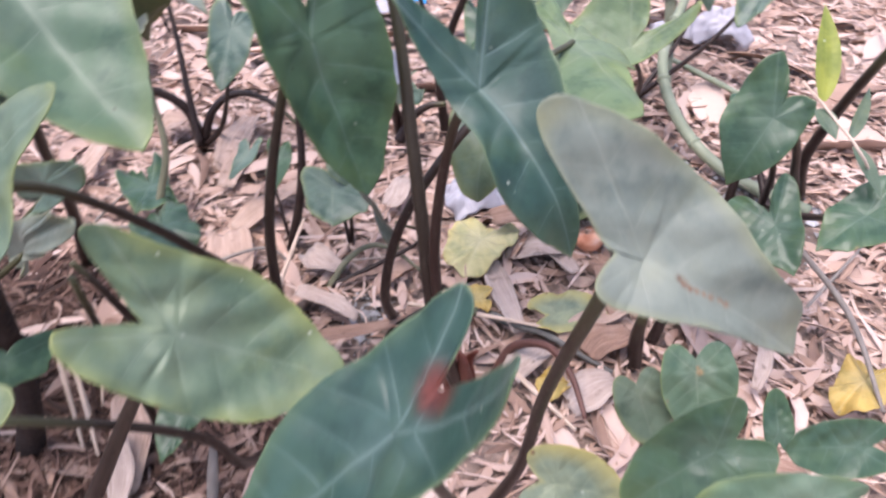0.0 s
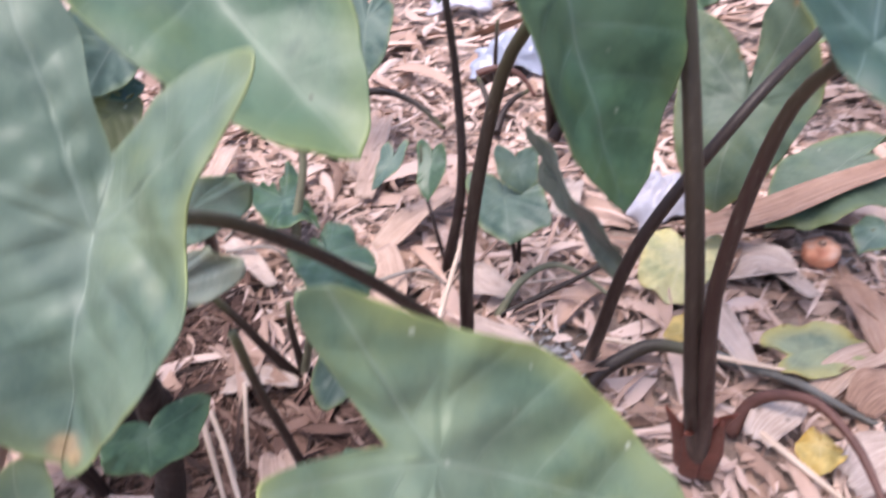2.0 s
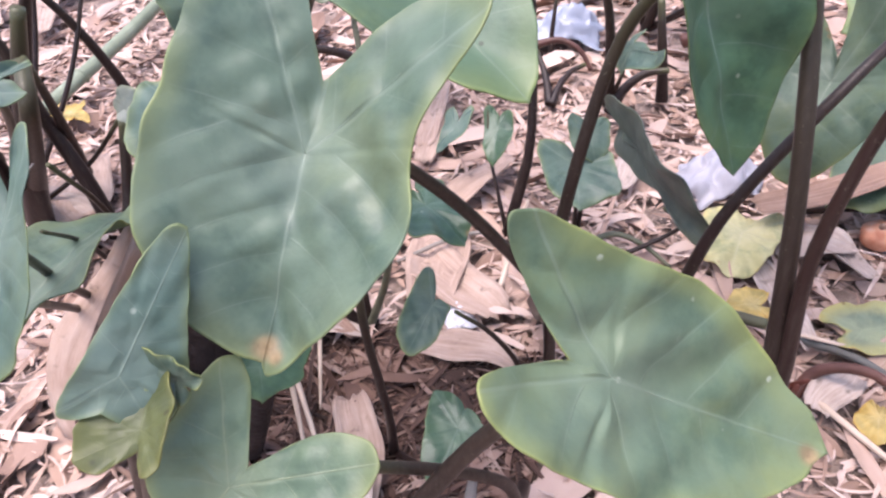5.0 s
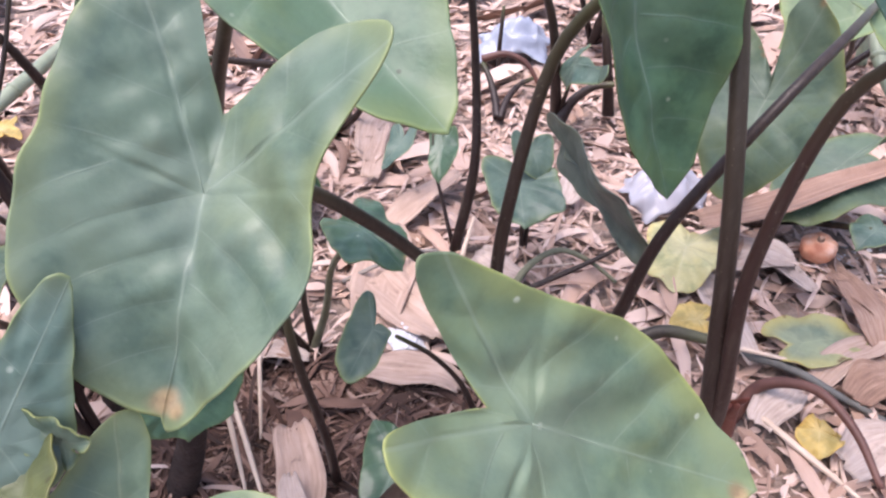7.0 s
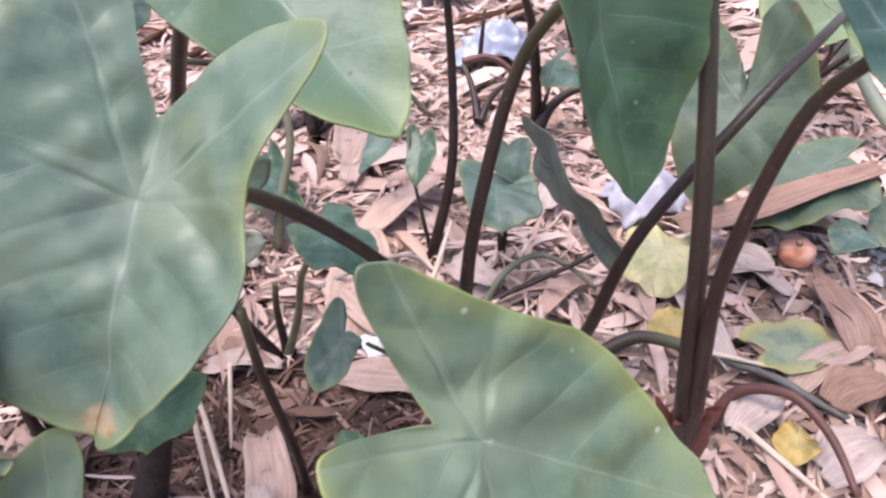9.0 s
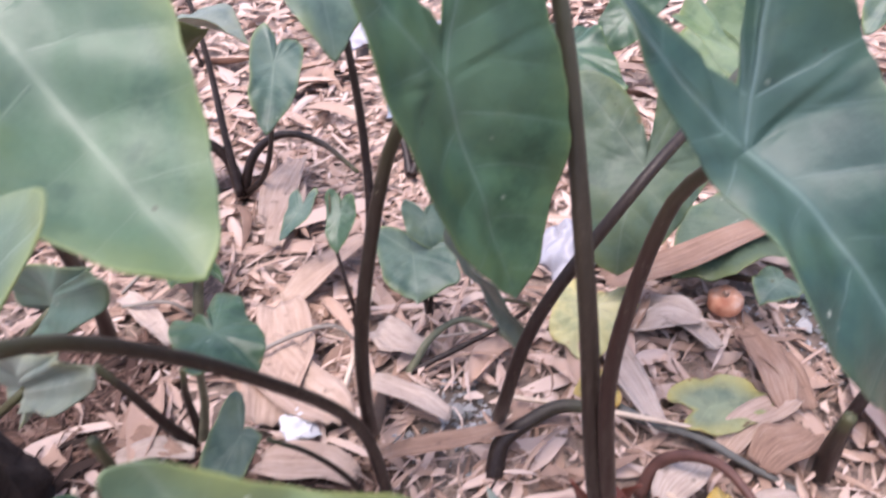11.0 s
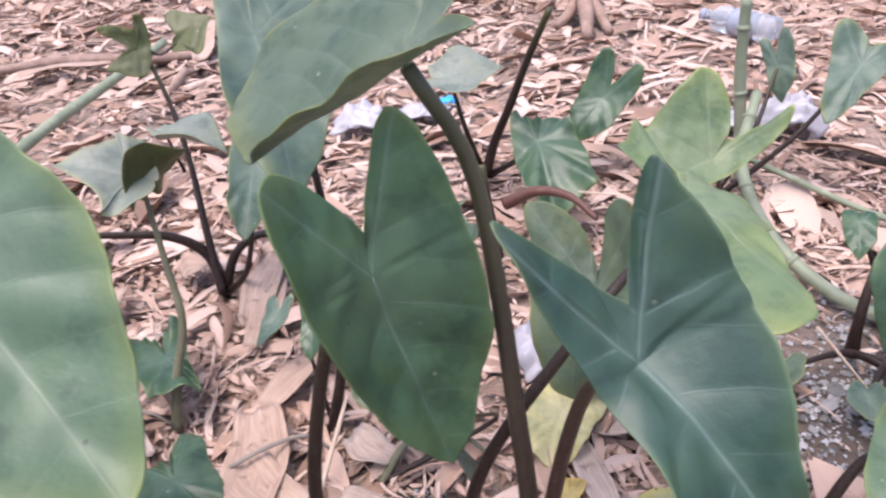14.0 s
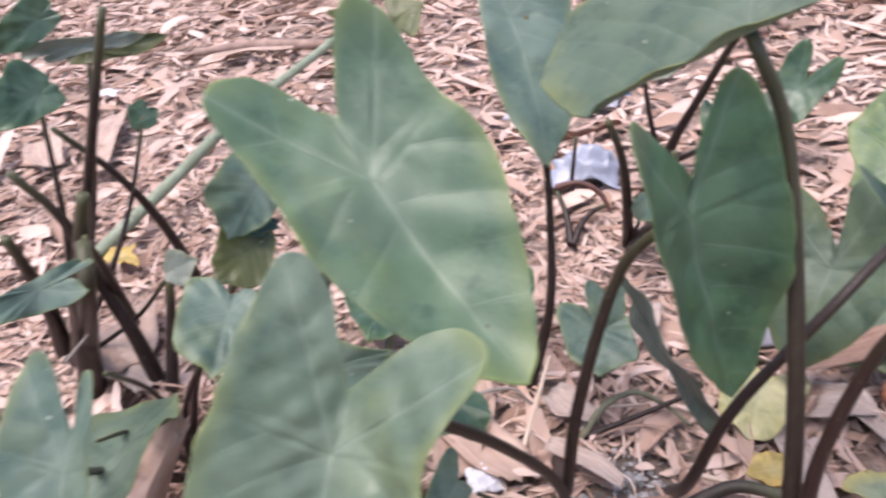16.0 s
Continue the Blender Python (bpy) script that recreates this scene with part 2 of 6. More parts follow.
def petiole_material(name, stops):
    """A smooth stalk, purple-brown at its foot and greener to its top, with fine streaks and pale flecks."""
    m, t, b = material(name)
    col = ramp(t, attribute(t, "along"), [(p, tuple(0.8 * v for v in c)) for p, c in stops])
    col = mixed(t, math_node(t, "MULTIPLY", noisy(t, 45, 4), 0.3), col, (0.05, 0.03, 0.024))
    coords = t.nodes.new("ShaderNodeTexCoord").outputs["Object"]
    mp = t.nodes.new("ShaderNodeMapping")
    mp.inputs["Scale"].default_value = (1, 1, 0.06)
    t.links.new(coords, mp.inputs[0])
    col = mixed(t, math_node(t, "MULTIPLY", smooth(t, noisy(t, 420, 3, 0.6, mp.outputs[0]), 0.45, 0.7), 0.3), col, (0.07, 0.056, 0.042))
    col = mixed(t, math_node(t, "MULTIPLY", smooth(t, noisy(t, 300, 2), 0.67, 0.73), 0.3), col, (0.2, 0.17, 0.13))
    t.links.new(col, b.inputs["Base Color"])
    b.inputs["Roughness"].default_value = 0.42
    b.inputs["Specular IOR Level"].default_value = 0.3
    bump(t, b, noisy(t, 240, 3), 0.25, 0.001)
    return m


PETIOLE = petiole_material("petiole", [(0.0, (0.017, 0.008, 0.007)), (0.45, (0.022, 0.011, 0.009)), (0.8, (0.034, 0.023, 0.015)), (1.0, (0.10, 0.105, 0.045))])
OLIVESTALK = petiole_material("olive_petiole", [(0.0, (0.018, 0.009, 0.008)), (0.4, (0.026, 0.017, 0.013)), (0.7, (0.046, 0.038, 0.024)), (1.0, (0.12, 0.125, 0.065))])
REDPETIOLE = petiole_material("red_petiole", [(0.0, (0.018, 0.008, 0.007)), (0.4, (0.028, 0.012, 0.010)), (0.8, (0.038, 0.018, 0.014)), (1.0, (0.08, 0.065, 0.035))])
GREENSTEM = plain("green_stem", [(0.25, (0.085, 0.082, 0.050)), (0.75, (0.19, 0.185, 0.115))], 35, 0.5)
GREYSTALK = plain("grey_stalk", [(0.2, (0.06, 0.055, 0.048)), (0.8, (0.17, 0.165, 0.15))], 40, 0.6, (120, 0.3, 0.001))
REDSTALK = plain("red_stalk", [(0.2, (0.05, 0.02, 0.015)), (0.6, (0.12, 0.055, 0.042)), (0.9, (0.22, 0.13, 0.10))], 30, 0.45, (120, 0.3, 0.001))
HUSK = plain("husk", [(0.2, (0.07, 0.02, 0.014)), (0.8, (0.19, 0.062, 0.042))], 40, 0.5, (140, 0.5, 0.002))


def soil_material():
    """Dark bare soil where nothing lies, and a brown mat of rotted litter elsewhere."""
    m, t, b = material("soil")
    f = noisy(t, 18, 5, 0.6)
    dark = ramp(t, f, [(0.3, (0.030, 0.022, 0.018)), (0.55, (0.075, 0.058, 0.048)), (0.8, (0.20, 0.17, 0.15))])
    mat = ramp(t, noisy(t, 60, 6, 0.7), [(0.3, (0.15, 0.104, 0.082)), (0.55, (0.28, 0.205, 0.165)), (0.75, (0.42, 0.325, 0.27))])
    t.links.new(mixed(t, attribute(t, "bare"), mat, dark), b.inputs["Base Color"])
    b.inputs["Roughness"].default_value = 0.95
    bump(t, b, noisy(t, 90, 5), 0.9, 0.01)
    return m


SOIL = soil_material()
LITTER = plain("dry_litter", [(0.1, (0.20, 0.122, 0.090)), (0.3, (0.36, 0.236, 0.176)), (0.55, (0.49, 0.346, 0.280)), (0.82, (0.57, 0.434, 0.366))], 25, 0.72, (120, 0.35, 0.002), 0.72)

DARKLITTER = plain("dark_litter", [(0.1, (0.022, 0.013, 0.010)), (0.4, (0.085, 0.045, 0.032)), (0.7, (0.20, 0.12, 0.09)), (0.9, (0.36, 0.26, 0.21))], 25, 0.8, (120, 0.35, 0.002), 0.72)

# ---- builders ----
def part(name, mesh, mat, parent=None, label=""):
    ob = new(name, mesh)
    mesh.materials.append(mat)
    ob.parent = parent
    if label:
        ob["label"] = label
    return ob


def mesh_from(name, verts, faces, smooth=True, attributes=()):
    me = bpy.data.meshes.new(name)
    me.from_pydata([tuple(v) for v in verts], [], faces)
    if smooth:
        me.polygons.foreach_set("use_smooth", [True] * len(me.polygons))
    for key, values in attributes:
        me.attributes.new(key, "FLOAT", "POINT").data.foreach_set("value", np.asarray(values, np.float32))
    me.update()
    return me


def spline(points, n):
    """A smooth line of n points through the given ones, evenly spread."""
    p = np.array(points, float)
    if len(p) == 2:
        return p[0] + np.linspace(0, 1, n)[:, None] * (p[1] - p[0])
    p = np.vstack([2 * p[0] - p[1], p, 2 * p[-1] - p[-2]])
    out = []
    for a, b, c, d in zip(p, p[1:], p[2:], p[3:]):
        u = np.linspace(0, 1, 24, endpoint=False)[:, None]
        out.append(0.5 * (2 * b + (c - a) * u + (2 * a - 5 * b + 4 * c - d) * u**2 + (3 * b - a - 3 * c + d) * u**3))
    out = np.vstack(out + [p[-2:-1]])
    far = np.r_[0, np.cumsum(np.linalg.norm(np.diff(out, axis=0), axis=1))]
    at = np.linspace(0, far[-1], n)
    return np.stack([np.interp(at, far, out[:, k]) for k in range(3)], 1)


def tube_mesh(name, points, radii, sides=10, rings=28, flat=1.0):
    line = spline(points, rings)
    r = np.interp(np.linspace(0, 1, rings), np.linspace(0, 1, len(radii)), radii)
    ahead = np.gradient(line, axis=0)
    ahead /= np.linalg.norm(ahead, axis=1)[:, None]
    side = np.cross(ahead[0], (0.31, 0.9, 0.2))
    verts, faces, along = [], [], []
    for k in range(rings):
        side = side - ahead[k] * (side @ ahead[k])
        side /= np.linalg.norm(side)
        up = np.cross(ahead[k], side)
        for s in range(sides):
            a = 2 * math.pi * s / sides
            verts.append(line[k] + r[k] * (math.cos(a) * side + flat * math.sin(a) * up))
            along.append(k / (rings - 1))
    for k in range(rings - 1):
        for s in range(sides):
            a, b = k * sides + s, k * sides + (s + 1) % sides
            faces.append((a, b, b + sides, a + sides))
    faces.append(tuple(range(sides))[::-1])
    faces.append(tuple((rings - 1) * sides + s for s in range(sides)))
    return mesh_from(name, verts, faces, attributes=[("along", along)])


def hermite(p, q, tp, tq, n):
    u = np.linspace(0, 1, n, endpoint=False)[:, None]
    return (2 * u**3 - 3 * u**2 + 1) * p + (u**3 - 2 * u**2 + u) * tp + (-2 * u**3 + 3 * u**2) * q + (u**3 - u**2) * tq


def unit(v):
    return v / np.linalg.norm(v)


def blade_mesh(c, tip, lobe_l, lobe_r, side_l, side_r, notch=0.28, arch=0.06, fold=0.12, cup=0.0, wave=0.02, holes=0.0, scars=(), burn=0.0, sharp=0.5, fine=1.0, quilt=0.008, seed=0):
    """An arrow-shaped leaf blade: c where the stalk joins it, its tip, its two back lobes, and the widest points of its
    sides in lengths of c to tip. notch: how far the gap between the lobes stops short of c."""
    rng = np.random.default_rng(seed)
    c, tip, lobe_l, lobe_r = (np.array(v, float) for v in (c, tip, lobe_l, lobe_r))
    length = np.linalg.norm(tip - c)
    y = (tip - c) / length
    x = lobe_r - lobe_l
    x = unit(x - (x @ y) * y)
    n = np.cross(x, y)
    flat = {s: np.array([(p - c) @ x, (p - c) @ y]) / length for s, p in (("l", lobe_l), ("r", lobe_r))}
    lift = {s: ((p - c) @ n) / length for s, p in (("l", lobe_l), ("r", lobe_r))}
    top, gap = np.array([0.0, 1.0]), np.array([0.5 * (flat["l"][0] + flat["r"][0]) * 0.3, -notch])
    na = max(8, int(24 * fine))
    halves = []
    for s, sgn, wide in (("r", 1, np.array(side_r)), ("l", -1, np.array(side_l))):
        lobe = flat[s]
        d = unit(lobe - gap * 0.4)
        turn = np.array([d[1], -d[0]]) * sgn
        k1, k2, k3 = np.linalg.norm(wide - top), np.linalg.norm(lobe - wide), np.linalg.norm(gap - lobe)
        back = unit(unit(lobe - wide) + np.array([0, -0.8]))
        a = hermite(top, wide, unit(np.array([sgn * (1 - sharp), -sharp - 0.1])) * k1 * 1.0, back * k1 * 0.95, na)
        b = hermite(wide, lobe, back * k2 * 0.9, turn * k2 * 0.75, na)
        e = hermite(lobe, gap, turn * k3 * 0.75, unit(np.array([-sgn * 0.25, 1.0])) * k3 * 0.9, na)
        halves.append(np.vstack([a, b, e]))
    ring = np.vstack([halves[0], gap[None], halves[1][:0:-1]])
    m = len(ring)
    run = np.linspace(0, 2 * math.pi, m, endpoint=False)
    ph = rng.uniform(0, 6.28, 5)
    ring = ring * (1 + 0.012 * np.sin(9 * run + ph[0]) + 0.008 * np.sin(17 * run + ph[1]))[:, None]
    steps = max(8, int(26 * fine))
    rho = np.linspace(0, 1, steps + 1)[1:] ** 0.85
    flatp = np.vstack([[[0, 0]], (rho[:, None, None] * ring[None]).reshape(-1, 2)])
    edge = np.r_[0, np.repeat(rho, m)]
    around = np.r_[0, np.tile(run, steps)]
    u, v = flatp.T
    wide = np.where(u > 0, side_r[0], -side_l[0])
    fold_l, fold_r = fold if isinstance(fold, tuple) else (fold, fold)
    bend = np.where(u > 0, fold_r, fold_l)
    z = bend * np.sqrt(u * u + 0.0016) + cup * u**2 + arch * 4 * np.clip(v, 0, 1) * (1 - np.clip(v, 0, 1))
    ease = np.clip((0.5 - v) / 0.65, 0, 1)
    ease = ease * ease * (3 - 2 * ease)
    for s, sgn in (("l", -1), ("r", 1)):
        down = 0.12 * np.logaddexp(0, -v / 0.12) - 0.12 * math.log(2)
        reach = np.clip(u * flat[s][0] - down * flat[s][1], 0, None) / (flat[s] @ flat[s])
        here = (u * sgn > 0) if flat[s][0] * sgn > 0 else (v < 0)
        z += np.where(here, (lift[s] - (fold_l if s == "l" else fold_r) * abs(flat[s][0])) * np.clip(reach, 0, 1.2) ** 1.5 * ease, 0)
    z += wave * edge**2 * (np.sin(5 * around + ph[2]) + 0.6 * np.sin(11 * around + ph[3]))
    z += 0.022 * np.sin(u * 9 + ph[4]) * np.sin(v * 7 + ph[0]) * edge
    right = u >= 0
    heads = np.where(right[:, None], unit(flat["r"]), unit(flat["l"]))
    lobe = u * heads[:, 1] - v * heads[:, 0]
    lobe_way = u * heads[:, 0] + v * heads[:, 1]
    span = np.maximum(np.abs(wide), 0.15)
    lateral = (v - (0.42 * np.abs(u) + 0.25 * u * u / span)) / 0.185 + np.where(right, 0.0, 0.4)
    spread = np.clip(np.abs(u) / 0.03, 0, 1) * np.clip(1.25 - edge, 0, 1) * np.clip((v + 0.5 * np.abs(u) + 0.02) / 0.08, 0, 1)
    z += quilt * np.abs(np.sin(np.pi * lateral)) ** 0.7 * np.clip(np.abs(u) * 6, 0, 1) * (1 - 0.5 * edge)
    z += 0.012 * np.sin(u * 17 + 5 * v + ph[1]) * np.sin(v * 13 + ph[3]) * edge
    verts = c + length * (u[:, None] * x + v[:, None] * y + z[:, None] * n)
    faces = [(0, 1 + (k + 1) % m, 1 + k) for k in range(m)]
    for r in range(steps - 1):
        a = 1 + r * m
        faces += [(a + k, a + (k + 1) % m, a + m + (k + 1) % m, a + m + k) for k in range(m)]
    rim = np.clip((edge - 0.972) / 0.028, 0, 1)
    scar = np.zeros(len(u))
    for _ in range(int(holes)):
        k = rng.integers(m)
        p = ring[k] * rng.uniform(0.92, 1.0)
        scar = np.maximum(scar, np.exp(-((flatp - p) ** 2).sum(1) / rng.uniform(0.012, 0.03) ** 2))
    for a, b, r in list(scars) + ([(gap[0], gap[1], burn)] if burn else []):
        scar = np.maximum(scar, np.exp(-(((flatp - (a, b)) ** 2).sum(1) / r**2) ** 2))
    return mesh_from("leaf_blade", verts, faces, attributes=[("rib", u), ("fore", v), ("lobe", lobe), ("lobe_way", lobe_way), ("lateral", lateral), ("spread", spread), ("rim", rim), ("scar", scar), ("edge", edge)]), n, [np.vstack([c, verts[1 + k + m * np.arange(steps)]]) for k in (0, 2 * na, m - 2 * na)]


def thing(name, at, label, category, group=""):
    ob = new(name)
    ob.location = at
    ob.empty_display_size = 0.05
    bpy.context.view_layer.update()
    return tagged(ob, label, category, group)


def under(ob, parent):
    """Hangs a part, whose mesh is in world metres, under its thing."""
    ob.parent = parent
    ob.matrix_parent_inverse = parent.matrix_world.inverted()
    return ob


def add_ribs(ob, mat, key, n, ribs):
    length = np.linalg.norm(np.subtract(key[1], key[0]))
    for name, line, thick in zip(("midrib", "lobe_rib", "lobe_rib"), ribs, (0.0030, 0.0022, 0.0022)):
        r = thick * length
        cut = line[: int(len(line) * 0.94)][:: max(1, len(line) // 14)] - n * r * 0.6
        under(part(name, tube_mesh(name, cut, [r, 0.7 * r, 0.25 * r], 6, 18), RIBS[mat.name]), ob)


def leaf(plant, mat, *key, label="", **shape):
    me, n, ribs = blade_mesh(*key, **shape)
    ob = under(part("leaf_blade", me, mat, None, label), plant)
    if np.linalg.norm(np.subtract(key[1], key[0])) > 0.03:
        add_ribs(ob, mat, key, n, ribs)
    thick = ob.modifiers.new("thickness", "SOLIDIFY")
    thick.thickness, thick.offset = 0.0007, -1
    return ob


def through_points(points, n):
    """A smooth flat line through the given points, n steps from each to the next, without the last."""
    p = np.array(points, float)
    p = np.vstack([2 * p[0] - p[1], p, 2 * p[-1] - p[-2]])
    u = np.linspace(0, 1, n, endpoint=False)[:, None]
    return np.vstack([0.5 * (2 * b + (c - a) * u + (2 * a - 5 * b + 4 * c - d) * u**2 + (3 * b - a - 3 * c + d) * u**3) for a, b, c, d in zip(p, p[1:], p[2:], p[3:])])


def margin(points, n):
    """Half of a blade's margin, from tip to notch, evenly stepped and rounded off."""
    line = np.vstack([through_points(points, 12), [points[-1]]])
    far = np.r_[0, np.cumsum(np.hypot(*np.diff(line, axis=0).T))]
    at = np.linspace(0, far[-1], n)
    p = np.stack([np.interp(at, far, line[:, j]) for j in (0, 1)], 1)
    wide = n // 7
    w = np.exp(-0.5 * (np.arange(-wide, wide + 1) / (n * 0.043)) ** 2)
    q = np.vstack([2 * p[0] - p[wide:0:-1], p, 2 * p[-1] - p[-2:-wide - 2:-1]])
    return np.stack([np.convolve(q[:, j], w / w.sum(), "valid") for j in (0, 1)], 1)


def arrow_mesh(c, tip, roll, right, left, gap, bend, wave=0.02, holes=0, scars=(), burn=0.0, fine=1.0, quilt=0.012, pucker=1.0, seed=0):
    """A hand-shaped arrow blade. c: where the stalk joins it; roll: its turn about the midrib; right, left: five places along each
    margin from tip to back lobe, in lengths of c to tip; gap: the notch; bend: fold and cup of the two halves, arch, back-curl of the lobes."""
    rng = np.random.default_rng(seed)
    ph = rng.uniform(0, 6.28, 12)
    c, tip = np.array(c, float), np.array(tip, float)
    length = np.linalg.norm(tip - c)
    y = (tip - c) / length
    x0 = unit(np.cross(y, (0.0, -0.75, 0.66)))
    x = math.cos(roll) * x0 + math.sin(roll) * np.cross(x0, y)
    n = np.cross(x, y)
    k = max(6, int(12 * fine))
    ring = np.vstack([margin([(0, 1), *right, gap], 5 * k), margin([(0, 1), *left, gap], 5 * k)[-2:0:-1]])
    m = len(ring)
    run = np.linspace(0, 2 * math.pi, m, endpoint=False)
    ring = ring * (1 + 0.006 * np.sin(13 * run + ph[0]) + 0.004 * np.sin(27 * run + ph[1]))[:, None]
    steps = max(10, int(28 * fine))
    rho = np.linspace(0, 1, steps + 1)[1:] ** 0.85
    flatp = np.vstack([[[0, 0]], (rho[:, None, None] * ring[None]).reshape(-1, 2)])
    edge, around = np.r_[0, np.repeat(rho, m)], np.r_[0, np.tile(run, steps)]
    u, v = flatp.T
    fold_l, fold_r, cup_l, cup_r, arch, back_l, back_r = bend
    ahead = np.clip(v, 0, 1.1)
    z = np.where(u > 0, fold_r, fold_l) * (np.sqrt(u * u + 0.0016) - 0.04) + np.where(u > 0, cup_r, cup_l) * u * u
    z += arch * 4 * ahead * (1 - ahead) + np.where(u > 0, back_r, back_l) * np.clip(-v, 0, None) ** 2
    heads = {1: unit(np.array(right[3])), -1: unit(np.array(left[3]))}
    side = np.where(u >= 0, 1, -1)
    hx, hy = np.where(side > 0, heads[1][0], heads[-1][0]), np.where(side > 0, heads[1][1], heads[-1][1])
    lobe, lobe_way = u * hy - v * hx, u * hx + v * hy
    # laterals leave the midrib ahead of c and the lobe ribs behind it
    sway = 0.10 * np.sin(5 * u + ph[10]) * np.sin(4 * v + ph[11])
    front = (v - 0.36 * np.abs(u) - 0.55 * u * u) / 0.235 + np.where(side > 0, 0.1, 0.42) + sway
    rear = 0.5 + (lobe_way - 0.7 * np.abs(lobe)) / 0.30 + np.where(side > 0, 0.2, 0.0) + sway
    blend = np.clip((v + 0.28 * np.abs(u) + 0.02) / 0.06, 0, 1)
    lateral = np.where(blend > 0.5, front, rear)
    spread = np.clip(np.minimum(np.abs(u) / 0.03, np.abs(lobe) / 0.02), 0, 1) * np.clip(1.3 - edge, 0, 1) * np.abs(2 * blend - 1)
    far = np.clip(np.abs(u) * 5, 0, 1)
    z += quilt * np.abs(np.sin(np.pi * lateral)) ** 0.8 * spread * far
    z += pucker * edge * (0.016 * np.sin(u * 8 + ph[3]) * np.sin(v * 6 + ph[4]) + 0.009 * np.sin(u * 17 + 5 * v + ph[5]) * np.sin(v * 13 + ph[6]))
    z += pucker * np.minimum(3 * edge, 1) * (1.1 - edge) * (0.020 * np.sin(u * 12 + 3 * v + ph[9]) * np.sin(v * 10 + ph[2]) + 0.008 * np.sin(u * 25 - 6 * v + ph[6]) * np.sin(v * 21 + ph[9]))
    z += wave * edge**4 * (np.sin(6 * around + ph[7]) + 0.5 * np.sin(11 * around + ph[8]))
    verts = c + length * (u[:, None] * x + v[:, None] * y + z[:, None] * n)
    faces = [(0, 1 + (j + 1) % m, 1 + j) for j in range(m)]
    for r in range(steps - 1):
        a = 1 + r * m
        faces += [(a + j, a + (j + 1) % m, a + m + (j + 1) % m, a + m + j) for j in range(m)]
    rim = np.clip((edge - 0.972) / 0.028, 0, 1)
    scar = np.zeros(len(u))
    spots = [(*(ring[rng.integers(m)] * rng.uniform(0.92, 1.0)), rng.uniform(0.02, 0.04)) for _ in range(holes)]
    for a, b, r in list(scars) + spots + ([(gap[0], gap[1], burn)] if burn else []):
        scar = np.maximum(scar, np.exp(-(((flatp - (a, b)) ** 2).sum(1) / r**2) ** 2))
    ends = [0] + [int(np.argmin(((ring - np.array(p[3])) ** 2).sum(1))) for p in (right, left)]
    ribs = [np.vstack([c, verts[1 + j + m * np.arange(steps)]]) for j in ends]
    return mesh_from("leaf_blade", verts, faces, attributes=[("rib", u), ("fore", v), ("lobe", lobe), ("lobe_way", lobe_way), ("lateral", lateral), ("spread", spread), ("rim", rim), ("scar", scar), ("edge", edge)]), n, ribs


def arrow_leaf(plant, mat, *key, label="", **shape):
    me, n, ribs = arrow_mesh(*key, **shape)
    ob = under(part("leaf_blade", me, mat, None, label), plant)
    add_ribs(ob, mat, key, n, ribs)
    thick = ob.modifiers.new("thickness", "SOLIDIFY")
    thick.thickness, thick.offset = 0.0006, -1
    return ob


def stalk(plant, points, r0=0.0075, r1=0.0035, mat=None, name="petiole", sides=12, rings=30):
    points = [np.array(p, float) for p in points]
    points[-1] = points[-1] - unit(points[-1] - points[-2]) * 0.004
    r0, r1 = 0.75 * r0, 0.8 * r1
    me = tube_mesh(name, points, [r0 * 1.3, r0, 0.5 * (r0 + r1), r1], sides, rings)
    return under(part(name, me, mat or PETIOLE), plant)


PLANT = "taro plants in the litter"

# ---- ground and litter ----
def ground_height(x, y):
    return 0.012 * noise.noise((x * 2.2, y * 2.2, 0.3)) + 0.006 * noise.noise((x * 9, y * 9, 4.1)) - 0.012


def build_ground():
    verts, faces = [], []
    xs = np.r_[-300, -60, -12, -5, np.linspace(-3, 3, 121), 5, 12, 60, 300]
    ys = np.r_[-300, -60, -12, -4, np.linspace(-1.5, 4.5, 121), 7, 14, 60, 300]
    for yy in ys:
        for xx in xs:
            verts.append((xx, yy, ground_height(xx, yy) if abs(xx) < 4 and abs(yy) < 6 else -0.012))
    bare = [max(weight * max(0.0, min(1.0, 1.6 - math.hypot(v[0] - bx, v[1] - by) / br)) for bx, by, br, weight in BARE) for v in verts]
    w = len(xs)
    for j in range(len(ys) - 1):
        for i in range(w - 1):
            a = j * w + i
            faces.append((a, a + 1, a + w + 1, a + w))
    return tagged(part("ground", mesh_from("ground", verts, faces, attributes=[("bare", bare)]), SOIL), "bare grey-brown soil under dry bamboo litter", "ground", kind="structure")


# x, y, radius, and how far the soil goes to its dark colours there
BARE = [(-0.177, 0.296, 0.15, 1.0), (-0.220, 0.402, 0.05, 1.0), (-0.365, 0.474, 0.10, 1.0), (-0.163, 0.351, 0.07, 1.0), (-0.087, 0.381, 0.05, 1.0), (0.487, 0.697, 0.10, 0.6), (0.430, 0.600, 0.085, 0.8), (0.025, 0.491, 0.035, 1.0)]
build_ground()


